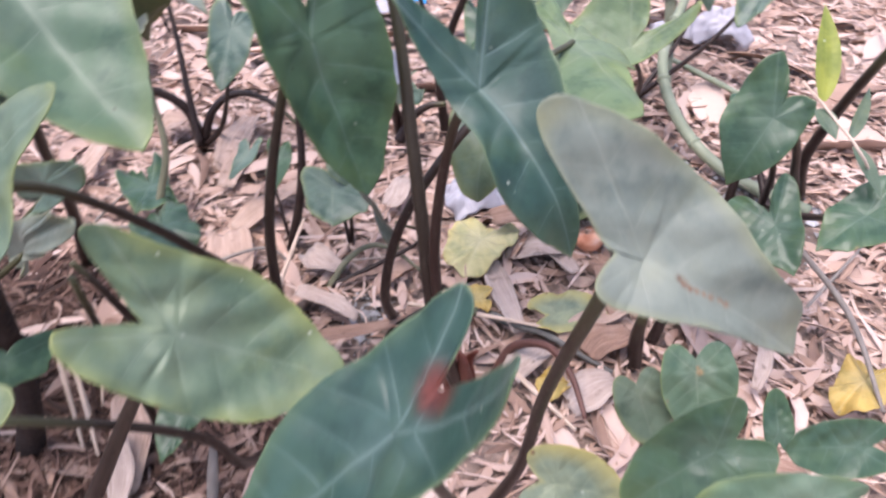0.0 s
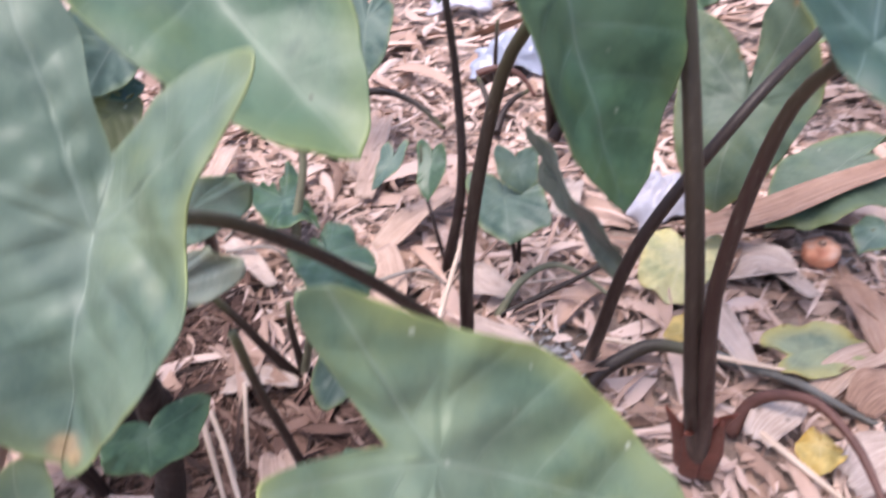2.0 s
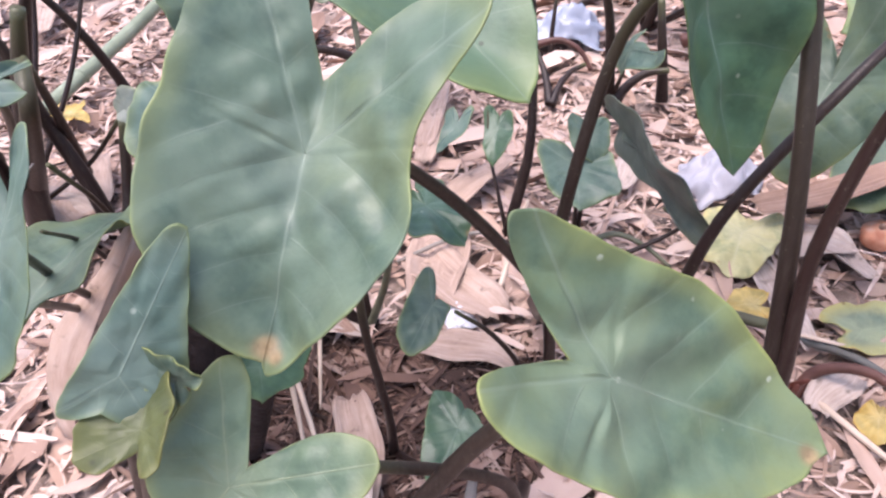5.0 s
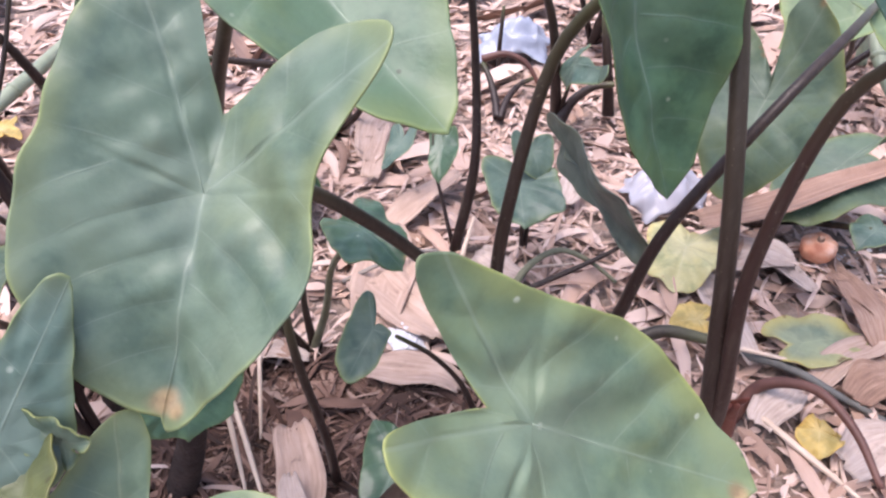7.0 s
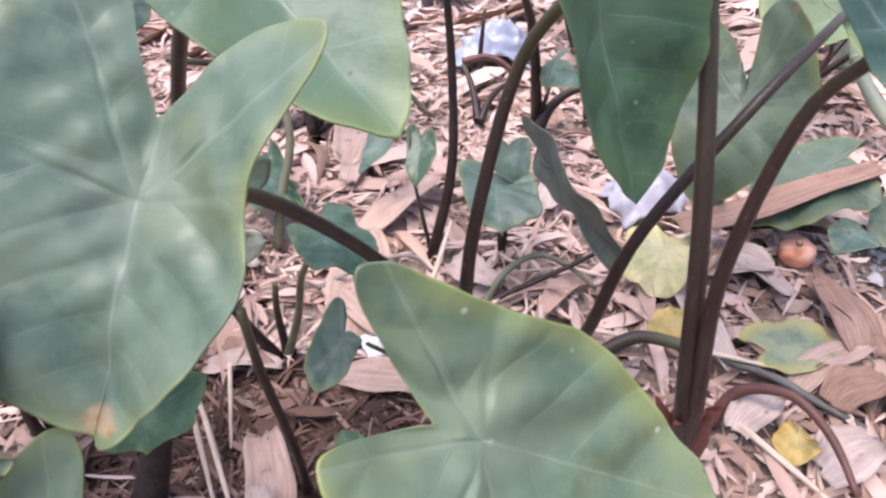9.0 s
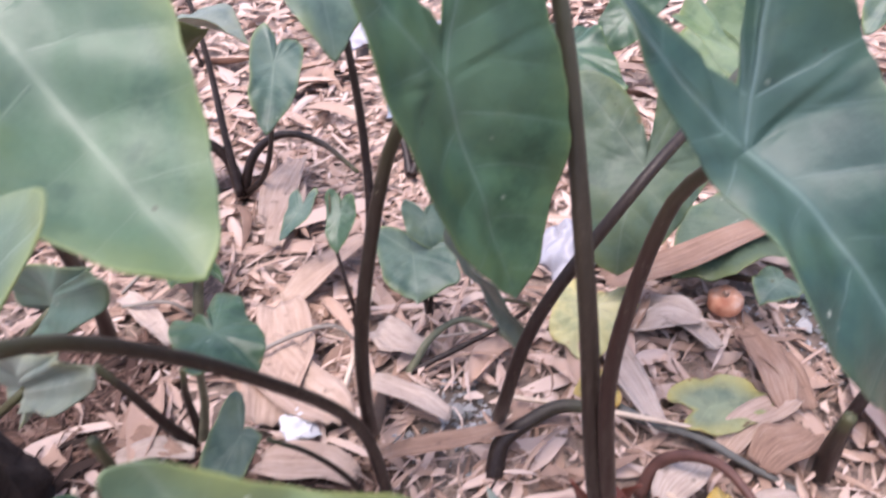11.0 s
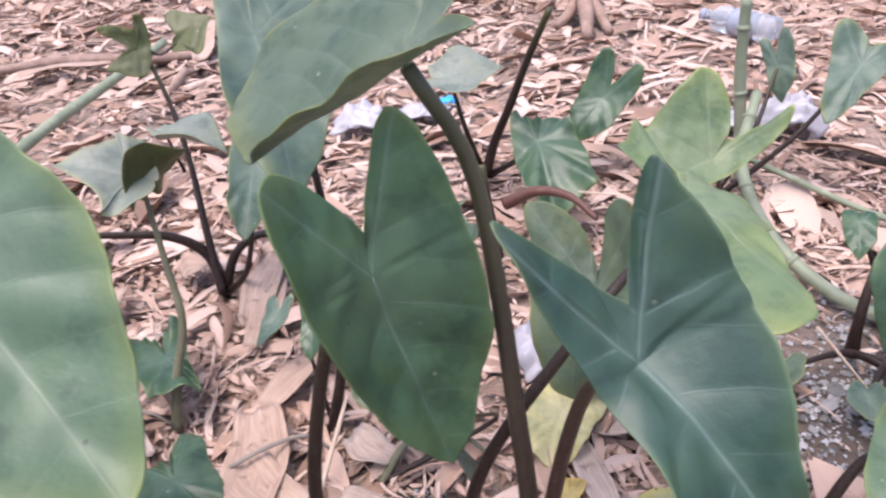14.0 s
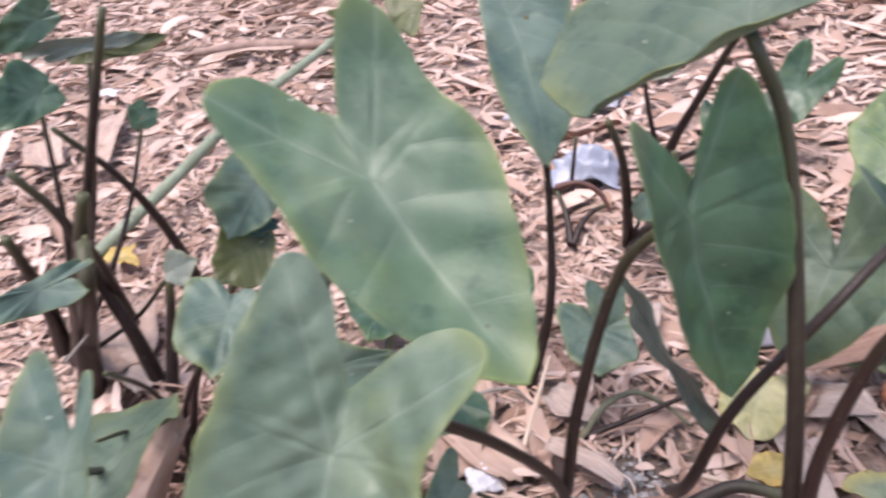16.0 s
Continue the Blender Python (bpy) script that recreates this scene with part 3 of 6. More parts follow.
def strip(rng, at, ln, wd, seg, verts, faces, blunt, flat=1.0):
    """One dry blade lying at a place: tapered, bent, curled along its length."""
    px, py, pz = at
    a = rng.uniform(0, 2 * math.pi)
    d, s = np.array([math.cos(a), math.sin(a), 0]), np.array([-math.sin(a), math.cos(a), 0])
    tilt, roll_ = rng.normal(0, 0.13 * flat), rng.normal(0, 0.35 * flat)
    bend, curl, sweep = rng.normal(0, 0.07 * flat), rng.normal(0.15, 0.3) * flat, rng.normal(0, 0.18)
    lean = rng.uniform(0.3, 0.7)
    k0 = len(verts)
    jag = rng.normal(0, 0.10, (seg + 1, 2))
    for k in range(seg + 1):
        t = k / seg
        w = wd * (blunt + (1 - blunt) * math.sin(math.pi * t ** (0.6 + lean)) ** 0.7)
        if k in (0, seg):
            w *= rng.uniform(0.05, 0.6 + 0.4 * blunt)
        m = np.array([px, py, pz]) + d * ln * (t - 0.5) + s * ln * sweep * (4 * (t - 0.5) ** 2 - 0.5) * 0.5
        m[2] += ln * (tilt * (t - 0.5) + bend * (1 - 4 * (t - 0.5) ** 2))
        for q in (-1, 0, 1):
            v = m + s * q * w * 0.5 * (1 + (jag[k, 0] if q < 0 else jag[k, 1])) + d * (jag[k, 0] * wd * 0.3 if q else 0)
            v[2] += q * roll_ * w * 0.5 + curl * w * (abs(q) - 0.5)
            v[2] = max(v[2], ground_height(px, py) - 0.003)
            verts.append(v)
    for k in range(seg):
        for q in (0, 1):
            a0 = k0 + 3 * k + q
            faces.append((a0, a0 + 1, a0 + 4, a0 + 3))


def build_litter(area, kinds, seed, label, bare=(), mat=None, blur=0.0, hole=None):
    """Dry leaves strewn on the soil. kinds: rows of count, length, width per length, bluntness, lift."""
    rng = np.random.default_rng(seed)
    x0, x1, y0, y1 = area
    verts, faces = [], []
    for count, size, slim, blunt, lift in kinds:
        for _ in range(count):
            px, py = rng.uniform(x0, x1) + rng.normal(0, blur), rng.uniform(y0, y1) + rng.normal(0, blur)
            if hole and hole[0] < px < hole[1] and hole[2] < py < hole[3]:
                continue
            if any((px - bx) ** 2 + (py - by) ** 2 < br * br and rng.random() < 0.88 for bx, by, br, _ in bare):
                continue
            ln = size * rng.lognormal(0, 0.4)
            wd = ln * slim * rng.lognormal(0, 0.3)
            strip(rng, (px, py, ground_height(px, py) + 0.003 + lift * rng.beta(1.1, 2.2)), ln, wd, 5 if ln > 0.03 else 3, verts, faces, blunt)
    return tagged(part("leaf_litter", mesh_from("leaf_litter", verts, faces), mat or LITTER), label, "leaf litter", kind="stuff")


build_litter((-1.3, 1.2, 0.1, 1.15), [(700, 0.058, 0.30, 0.5, 0.010), (4800, 0.046, 0.14, 0.2, 0.016), (6500, 0.046, 0.045, 0.4, 0.018), (17000, 0.014, 0.32, 0.5, 0.014)], 3, "dry tan bamboo leaves and broken sheaths covering the soil", BARE, blur=0.06)
build_litter((-2.7, 2.2, 1.15, 3.3), [(2100, 0.07, 0.24, 0.5, 0.02), (9000, 0.06, 0.14, 0.2, 0.022), (5000, 0.07, 0.04, 0.4, 0.028), (7000, 0.024, 0.35, 0.5, 0.014)], 4, "paler dry bamboo litter farther off", blur=0.12)
build_litter((0.75, 2.4, 1.35, 3.3), [(2600, 0.17, 0.022, 0.5, 0.05)], 6, "loose yellow straw on the far ground")
build_litter((-1.2, 1.3, -0.6, 0.1), [(300, 0.075, 0.28, 0.5, 0.012), (1200, 0.06, 0.16, 0.2, 0.02)], 5, "dry bamboo leaves at the near edge of the patch", blur=0.12)
build_litter((-5.0, 5.0, -3.0, 6.5), [(5000, 0.10, 0.24, 0.4, 0.02), (6000, 0.11, 0.1, 0.2, 0.02)], 8, "thin scatter of dry bamboo leaves over wide ground", blur=0.8, hole=(-1.35, 1.35, -0.65, 3.4))


# darker brown scraps over the first five bare patches
for k, (bx, by, br, weight) in enumerate(BARE[:5]):
    build_litter((bx - br, bx + br, by - br, by + br), [(int(9000 * br), 0.03, 0.14, 0.2, 0.008), (int(9000 * br), 0.035, 0.045, 0.4, 0.012), (int(16000 * br), 0.010, 0.35, 0.5, 0.006)], 30 + k, "dark brown leaf scraps and fibres on dark soil", (), DARKLITTER)


def pebbles(count, at, spread, seed, label):
    rng = np.random.default_rng(seed)
    verts, faces = [], []
    for _ in range(count):
        x, y = rng.normal(at[0], spread), rng.normal(at[1], spread)
        r = 0.0025 * rng.lognormal(0, 0.5)
        k0, z = len(verts), ground_height(x, y) + r * 0.5
        for dx, dy, dz in ((1, 0, 0), (0, 1, 0), (-1, 0, 0), (0, -1, 0), (0, 0, 1), (0, 0, -1)):
            j = rng.uniform(0.6, 1.2)
            verts.append((x + dx * r * j + rng.normal(0, r * 0.2), y + dy * r * j, z + dz * r * j * 0.7))
        for a, b in ((0, 1), (1, 2), (2, 3), (3, 0)):
            faces += [(k0 + a, k0 + b, k0 + 4), (k0 + b, k0 + a, k0 + 5)]
    return tagged(part("gravel", mesh_from("gravel", verts, faces, smooth=False), PEBBLE), label, "gravel", kind="stuff")


PEBBLE = plain("grey_ash", [(0.2, (0.12, 0.115, 0.11)), (0.8, (0.48, 0.47, 0.47))], 30, 0.9, (60, 0.3, 0.002), 0.6)
pebbles(900, (0.487, 0.697), 0.07, 11, "grey crumbs of ash and gravel on bare soil")
pebbles(700, (0.430, 0.600), 0.055, 14, "pale crumbs of ash and broken litter on bare soil")
pebbles(160, (0.025, 0.491), 0.022, 12, "white crumbs of ash on the soil")
pebbles(90, (-0.135, 0.37), 0.05, 13, "grey crumbs of soil and ash")

def dry_material(name, stops, rough=0.68):
    """Dead leaf: fibres along its length, stains and a few dark spots."""
    m, t, b = material(name)
    flat = t.nodes.new("ShaderNodeCombineXYZ")
    t.links.new(attribute(t, "across"), flat.inputs[0])
    t.links.new(math_node(t, "MULTIPLY", attribute(t, "along"), 0.35), flat.inputs[1])
    f = math_node(t, "ADD", math_node(t, "MULTIPLY", noisy(t, 7, 5, 0.65, flat.outputs[0]), 0.55), math_node(t, "MULTIPLY", noisy(t, 16, 5, 0.65), 0.45))
    col = ramp(t, f, stops)
    col = mixed(t, math_node(t, "MULTIPLY", smooth(t, noisy(t, 55, 4), 0.6, 0.72), 0.55), col, tuple(0.35 * v for v in stops[0][1]))
    t.links.new(col, b.inputs["Base Color"])
    b.inputs["Roughness"].default_value = rough
    b.inputs["Specular IOR Level"].default_value = 0.35
    bump(t, b, noisy(t, 14, 4, 0.6, flat.outputs[0]), 0.5, 0.003)
    return m


SHEATH = dry_material("dry_sheath", [(0.3, (0.22, 0.135, 0.098)), (0.5, (0.40, 0.28, 0.215)), (0.72, (0.55, 0.42, 0.345))], 0.6)
PALEDRY = dry_material("pale_dry_leaf", [(0.3, (0.25, 0.18, 0.145)), (0.5, (0.43, 0.335, 0.28)), (0.72, (0.60, 0.50, 0.435))])
BROWNDRY = dry_material("brown_dry_leaf", [(0.3, (0.13, 0.07, 0.048)), (0.5, (0.28, 0.17, 0.12)), (0.72, (0.45, 0.32, 0.245))])


def dry_blade(start, end, width, mat, label, name="dry_leaf", lift=0.007, curl=0.14, twist=0.3, blunt=0.45, seed=0, category="dry leaf"):
    """A broad dry sheath or leaf between two places, cupped and ribbed along its length."""
    rng = np.random.default_rng(seed)
    a, b = np.array(start, float), np.array(end, float)
    n, m = 18, 8
    d = b - a
    side = unit(np.cross(d, (0, 0, 1)))
    up = unit(np.cross(side, d))
    ph = rng.uniform(0, 6.28, 4)
    verts, faces, across, along = [], [], [], []
    for k in range(n + 1):
        t = k / n
        w = width * (blunt + (1 - blunt) * math.sin(math.pi * (0.04 + 0.92 * t) ** 0.9) ** 0.6) * (1 + 0.05 * math.sin(11 * t + ph[0]))
        turn = twist * (t - 0.5) + 0.1 * math.sin(6 * t + ph[1])
        c = a + d * t + up * (lift * 4 * t * (1 - t) + 0.002 * math.sin(9 * t + ph[2])) + side * width * 0.12 * math.sin(4 * t + ph[3])
        for q in range(m + 1):
            u = 2 * q / m - 1
            h = curl * w * (u * u - 0.4) + 0.03 * w * math.sin(7 * u + ph[0])
            frayed = rng.normal(0, width * 0.06) if k in (0, n) else 0
            verts.append(c + side * u * w * 0.5 * math.cos(turn) + up * (u * w * 0.5 * math.sin(turn) + h) + unit(d) * frayed)
            across.append(u + seed)
            along.append(t + ph[1])
    for k in range(n):
        for q in range(m):
            p = k * (m + 1) + q
            faces.append((p, p + 1, p + m + 2, p + m + 1))
    ob = part(name, mesh_from(name, verts, faces, attributes=[("across", across), ("along", along)]), mat)
    thick = ob.modifiers.new("thickness", "SOLIDIFY")
    thick.thickness = 0.0008
    return tagged(ob, label, category, "large dry leaves on the litter")


dry_blade((-0.167, 0.619, 0.012), (-0.133, 0.468, 0.012), 0.062, SHEATH, "broad tan bamboo sheath lying on the litter", seed=20)
dry_blade((-0.162, 0.625, 0.014), (-0.090, 0.722, 0.018), 0.034, SHEATH, "pointed tan bamboo sheath piece on the litter", seed=21)
dry_blade((0.148, 0.587, 0.012), (0.196, 0.464, 0.010), 0.026, PALEDRY, "flat bleached strip of bamboo on the ground", seed=22)
dry_blade((-0.034, 0.432, 0.020), (0.119, 0.458, 0.030), 0.016, BROWNDRY, "long thin tan dry leaf lying across stalks", seed=23)
dry_blade((0.197, 0.610, 0.020), (0.260, 0.565, 0.015), 0.032, PALEDRY, "pale curled dry leaf beside the fallen fruit", seed=24)
dry_blade((-0.184, 0.367, 0.010), (-0.149, 0.265, 0.006), 0.036, SHEATH, "tan sheath strip lying on dark soil", seed=25)
dry_blade((-0.255, 0.452, 0.012), (-0.200, 0.432, 0.012), 0.018, BROWNDRY, "small oval brown dry leaf", seed=26)
dry_blade((-0.135, 0.432, 0.010), (-0.053, 0.416, 0.010), 0.034, SHEATH, "brown-edged dry sheath piece near a white paper scrap", seed=27)
dry_blade((-0.171, 0.562, 0.012), (-0.080, 0.469, 0.012), 0.058, SHEATH, "broad tan sheath piece under green stalks", seed=28)
dry_blade((-0.259, 0.430, 0.012), (-0.192, 0.434, 0.012), 0.022, PALEDRY, "dry leaf on dark soil at a stalk foot", seed=29)
dry_blade((-0.340, 0.625, 0.015), (-0.259, 0.564, 0.012), 0.022, PALEDRY, "pale dry leaf leaning in the litter", seed=30)
dry_blade((0.232, 0.443, 0.012), (0.304, 0.495, 0.020), 0.026, SHEATH, "curled dry leaf at the edge of a yellow leaf", seed=31)
dry_blade((0.284, 0.575, 0.020), (0.318, 0.489, 0.012), 0.026, BROWNDRY, "long brown curled dry leaf", seed=32)
dry_blade((-0.636, 0.593, 0.012), (-0.527, 0.536, 0.012), 0.055, PALEDRY, "pale flat dry leaf near dark stalks", seed=33)
dry_blade((-0.056, 0.510, 0.014), (0.020, 0.480, 0.012), 0.022, PALEDRY, "pale curled dry leaf on the litter", seed=34)
dry_blade((-0.061, 0.584, 0.012), (-0.012, 0.548, 0.012), 0.036, PALEDRY, "grey crumpled dry leaf", seed=35)
dry_blade((0.438, 0.449, 0.020), (0.413, 0.391, 0.015), 0.015, PALEDRY, "white torn strip of dry sheath", seed=36)
dry_blade((0.379, 0.300, 0.030), (0.422, 0.289, 0.030), 0.02, BROWNDRY, "brown dry leaf between low green leaves", seed=37)
dry_blade((0.262, 0.427, 0.015), (0.305, 0.463, 0.020), 0.035, BROWNDRY, "crumpled brown dry leaf", seed=38)
dry_blade((0.234, 0.371, 0.012), (0.289, 0.394, 0.012), 0.04, PALEDRY, "white papery dry sheath on the litter", seed=39)
dry_blade((-0.532, 0.939, 0.012), (-0.466, 0.965, 0.020), 0.04, PALEDRY, "grey folded dry leaf", seed=40)
dry_blade((-0.410, 0.723, 0.012), (-0.414, 0.836, 0.020), 0.032, SHEATH, "tan dry sheath standing up from the litter", seed=41)
dry_blade((-0.345, 0.866, 0.012), (-0.293, 0.887, 0.030), 0.05, SHEATH, "orange-tan dry sheath by a forked stalk", seed=42)
dry_blade((-0.195, 0.718, 0.012), (-0.198, 0.840, 0.020), 0.034, SHEATH, "long tan sheath strip on the litter", seed=43)
dry_blade((0.180, 0.590, 0.012), (0.248, 0.581, 0.025), 0.03, PALEDRY, "white dry leaf behind thick dark stalks", seed=44)
dry_blade((0.225, 0.628, 0.012), (0.257, 0.548, 0.020), 0.024, PALEDRY, "pale dry leaf strip beside the fruit", seed=45)
dry_blade((0.286, 0.565, 0.020), (0.300, 0.483, 0.020), 0.03, BROWNDRY, "brown frayed dry leaf", seed=46)
dry_blade((0.029, 0.672, 0.020), (0.054, 0.740, 0.020), 0.03, PALEDRY, "pale pink dry leaf behind a folded green leaf", seed=47)
dry_blade((0.185, 0.398, 0.012), (0.212, 0.433, 0.020), 0.03, PALEDRY, "pale dry leaf under a bent stalk", seed=48)
dry_blade((-0.200, 0.745, 0.020), (-0.219, 0.907, 0.020), 0.045, SHEATH, "tan sheath strip on pale litter", seed=49)
dry_blade((-1.117, 1.761, 0.020), (-0.869, 1.776, 0.030), 0.04, SHEATH, "long tan sheath far across the ground", seed=50)
dry_blade((-0.647, 1.787, 0.020), (-0.688, 2.044, 0.050), 0.06, SHEATH, "upright tan sheath beside a big leaf", seed=51)
dry_blade((0.163, 0.612, 0.045), (0.359, 0.674, 0.082), 0.034, BROWNDRY, "long brown dry blade lying across green leaves", lift=0.0, seed=70)
dry_blade((-0.395, 0.280, 0.0), (-0.308, 0.358, 0.190), 0.078, SHEATH, "tall dry tan sheath leaning up between green leaves", lift=0.01, curl=0.3, blunt=0.2, seed=71)

dry_blade((-0.145, 0.247, 0.012), (-0.166, 0.310, 0.030), 0.022, PALEDRY, "white dry strip standing in dark soil", blunt=0.3, seed=73)
dry_blade((-0.658, 0.659, 0.012), (-0.560, 0.572, 0.020), 0.09, SHEATH, "broad pinkish sheath among dark stalks", seed=74)
dry_blade((-1.278, 1.231, 0.012), (-1.108, 1.102, 0.020), 0.08, SHEATH, "orange-brown broad sheath in shade", seed=75)
dry_blade((-1.178, 1.385, 0.012), (-0.985, 1.076, 0.020), 0.06, SHEATH, "tan sheath beside a thin stalk", seed=76)
# ---- taro plants ----
CORM = plain("dark_corm", [(0.2, (0.012, 0.008, 0.007)), (0.8, (0.045, 0.028, 0.022))], 40, 0.85, (90, 0.9, 0.006))


STALKY = "taro plant with dark purple stalks and large arrow-shaped green leaves"
plant = thing("taro_plant", (0.155, 0.411, 0.000), STALKY, "taro plant", PLANT)
arrow_leaf(plant, TEAL, (0.148, 0.315, 0.359), (0.204, 0.268, 0.276), 0.27, ((0.19, 0.77), (0.29, 0.45), (0.20, 0.18), (0.24, -0.63), (0.21, -0.70)), ((-0.10, 0.77), (-0.14, 0.51), (-0.35, -0.06), (-0.33, -0.54), (-0.33, -0.62)), (-0.07, -0.19), (0.39, 0.25, 1.05, 0.28, 0.18, -0.05, 0.27), fine=2.0, wave=0.02, quilt=0.03, pucker=1.2, seed=1, label="dark blue-green blade with pale veins")
stalk(plant, [(0.137, 0.376, 0.010), (0.125, 0.340, 0.113), (0.117, 0.338, 0.219), (0.130, 0.336, 0.316), (0.147, 0.317, 0.361)], 0.0066, 0.0036, REDPETIOLE)
arrow_leaf(plant, PALE, (0.062, 0.396, 0.450), (-0.018, 0.408, 0.404), -0.66, ((0.28, 1.20), (0.64, 1.26), (1.02, 1.00), (0.90, -0.20), (0.45, -0.42)), ((-0.12, 0.92), (-0.24, 0.62), (-0.28, 0.25), (-0.20, -0.22), (-0.04, -0.42)), (0.12, -0.16), (0.75, 0.04, 0.2, 0.05, 0.0, 0.0, 0.0), fine=2.0, wave=0.02, quilt=0.02, pucker=0.9, seed=2, label="pale wavy-edged blade held level")
stalk(plant, [(0.138, 0.374, 0.010), (0.117, 0.343, 0.127), (0.105, 0.360, 0.259), (0.089, 0.400, 0.388), (0.062, 0.396, 0.452)], 0.0076, 0.0044, OLIVESTALK)
stalk(plant, [(0.056, 0.426, 0.000), (0.062, 0.442, 0.022), (0.084, 0.452, 0.037), (0.111, 0.460, 0.047), (0.152, 0.457, 0.043)], 0.0085, 0.006, OLIVESTALK, name="bent_petiole")
stalk(plant, [(0.162, 0.488, 0.010), (0.190, 0.469, 0.014), (0.221, 0.453, 0.017), (0.252, 0.433, 0.012), (0.287, 0.414, 0.005)], 0.005, 0.003, GREYSTALK, name="dry_petiole")
stalk(plant, [(0.167, 0.413, 0.000), (0.185, 0.424, 0.030), (0.216, 0.411, 0.046), (0.236, 0.379, 0.043), (0.248, 0.337, 0.028)], 0.006, 0.003, REDSTALK, name="bent_petiole")
under(part("husk", tube_mesh("husk", [(0.137, 0.384, 0.0), (0.134, 0.374, 0.04), (0.130, 0.358, 0.085)], [0.016, 0.015, 0.011], 10, 8, 0.7), HUSK, None, "torn red-brown husk round the stalk foot"), plant)

rng = np.random.default_rng(77)
for k in range(5):
    a = 1.25 * k + 0.3
    r = 0.012 + 0.014 * rng.random()
    p = (0.134 + 0.008 * math.cos(a), 0.372 + 0.008 * math.sin(a), 0.012)
    q = (0.131 + 0.011 * math.cos(a), 0.362 + 0.011 * math.sin(a), 0.055 + 0.03 * rng.random())
    e = (0.128 + r * math.cos(a), 0.352 + r * math.sin(a), 0.088 + 0.025 * rng.random())
    under(part("husk_flap", tube_mesh("husk_flap", [p, q, e], [0.007, 0.008, 0.0015], 8, 14, 0.3), HUSK), plant)

plant = thing("taro_plant", (0.050, 0.488, 0.000), "taro plant with one long slanting dark stalk and a pale leaf", "taro plant", PLANT)
arrow_leaf(plant, FRESH, (0.229, 0.550, 0.291), (0.270, 0.427, 0.285), 0.45, ((0.29, 1.07), (0.34, 0.52), (0.11, -0.08), (0.12, -0.67), (-0.09, -0.66)), ((-0.11, 0.78), (-0.19, 0.39), (-0.44, 0.18), (-0.19, -0.33), (-0.12, -0.16)), (-0.03, -0.18), (0.04, -0.13, -0.82, -0.54, 0.01, 0.32, 0.00), fine=1.5, seed=3)
stalk(plant, [(0.060, 0.484, 0.000), (0.064, 0.412, 0.106), (0.085, 0.405, 0.195), (0.137, 0.425, 0.272), (0.188, 0.480, 0.297), (0.229, 0.550, 0.291)], 0.006, 0.0034)
stalk(plant, [(-0.024, 0.535, 0.000), (-0.002, 0.558, 0.025), (0.026, 0.569, 0.037), (0.055, 0.565, 0.029), (0.085, 0.552, 0.011)], 0.0045, 0.0025, GREENSTEM, name="bent_petiole")
leaf(plant, DUSTY, (0.036, 0.512, 0.171), (0.084, 0.410, 0.162), (0.010, 0.567, 0.180), (0.017, 0.554, 0.167), (-0.4, 0.7), (0.05, 0.5), seed=40, fold=0.25, sharp=0.5, label="folded grey-green blade with dark ribs", notch=0.1)
stalk(plant, [(-0.024, 0.535, 0.000), (0.084, 0.565, 0.050), (0.062, 0.514, 0.114)], 0.0035, 0.002)

plant = thing("taro_plant", (-0.048, 0.441, 0.000), "taro plant with dark upright and arching stalks and broad green leaves", "taro plant", PLANT)
arrow_leaf(plant, DEEP, (0.042, 0.366, 0.365), (0.071, 0.349, 0.260), 0.54, ((0.19, 0.70), (0.28, 0.38), (0.36, 0.00), (0.32, -0.59), (0.09, -0.47)), ((-0.11, 0.92), (-0.34, 0.30), (-0.32, -0.47), (-0.26, -0.60), (-0.23, -0.67)), (-0.03, -0.19), (0.57, 0.18, 0.57, 1.26, -0.03, 0.11, -0.16), fine=2.0, wave=0.012, quilt=0.014, seed=4, label="dark green arrow-shaped blade hanging tip down")
stalk(plant, [(-0.045, 0.505, 0.000), (-0.027, 0.398, 0.096), (-0.016, 0.378, 0.210), (0.008, 0.391, 0.313), (0.039, 0.368, 0.369)], 0.0066, 0.004)
arrow_leaf(plant, SOFT, (-0.093, 0.206, 0.359), (-0.105, 0.164, 0.304), 0.13, ((0.24, 0.93), (0.53, 0.62), (0.63, 0.2), (0.47, -1.02), (0.21, -0.88)), ((-0.02, 1.11), (-0.58, 0.27), (-0.48, -0.15), (-0.75, -0.77), (-0.42, -0.8)), (-0.0, -0.34), (0.5, 0.41, 0.23, 0.08, 0.02, -0.19, -0.05), fine=2.2, wave=0.012, quilt=0.020, pucker=2.2, scars=((0.0, 0.92, 0.06), (-0.05, 0.95, 0.04)), seed=5, label="broad grey-green blade with a scorched tip")
stalk(plant, [(-0.022, 0.394, 0.010), (-0.026, 0.370, 0.133), (-0.052, 0.319, 0.235), (-0.081, 0.260, 0.321), (-0.095, 0.207, 0.361)], 0.0052, 0.0036)

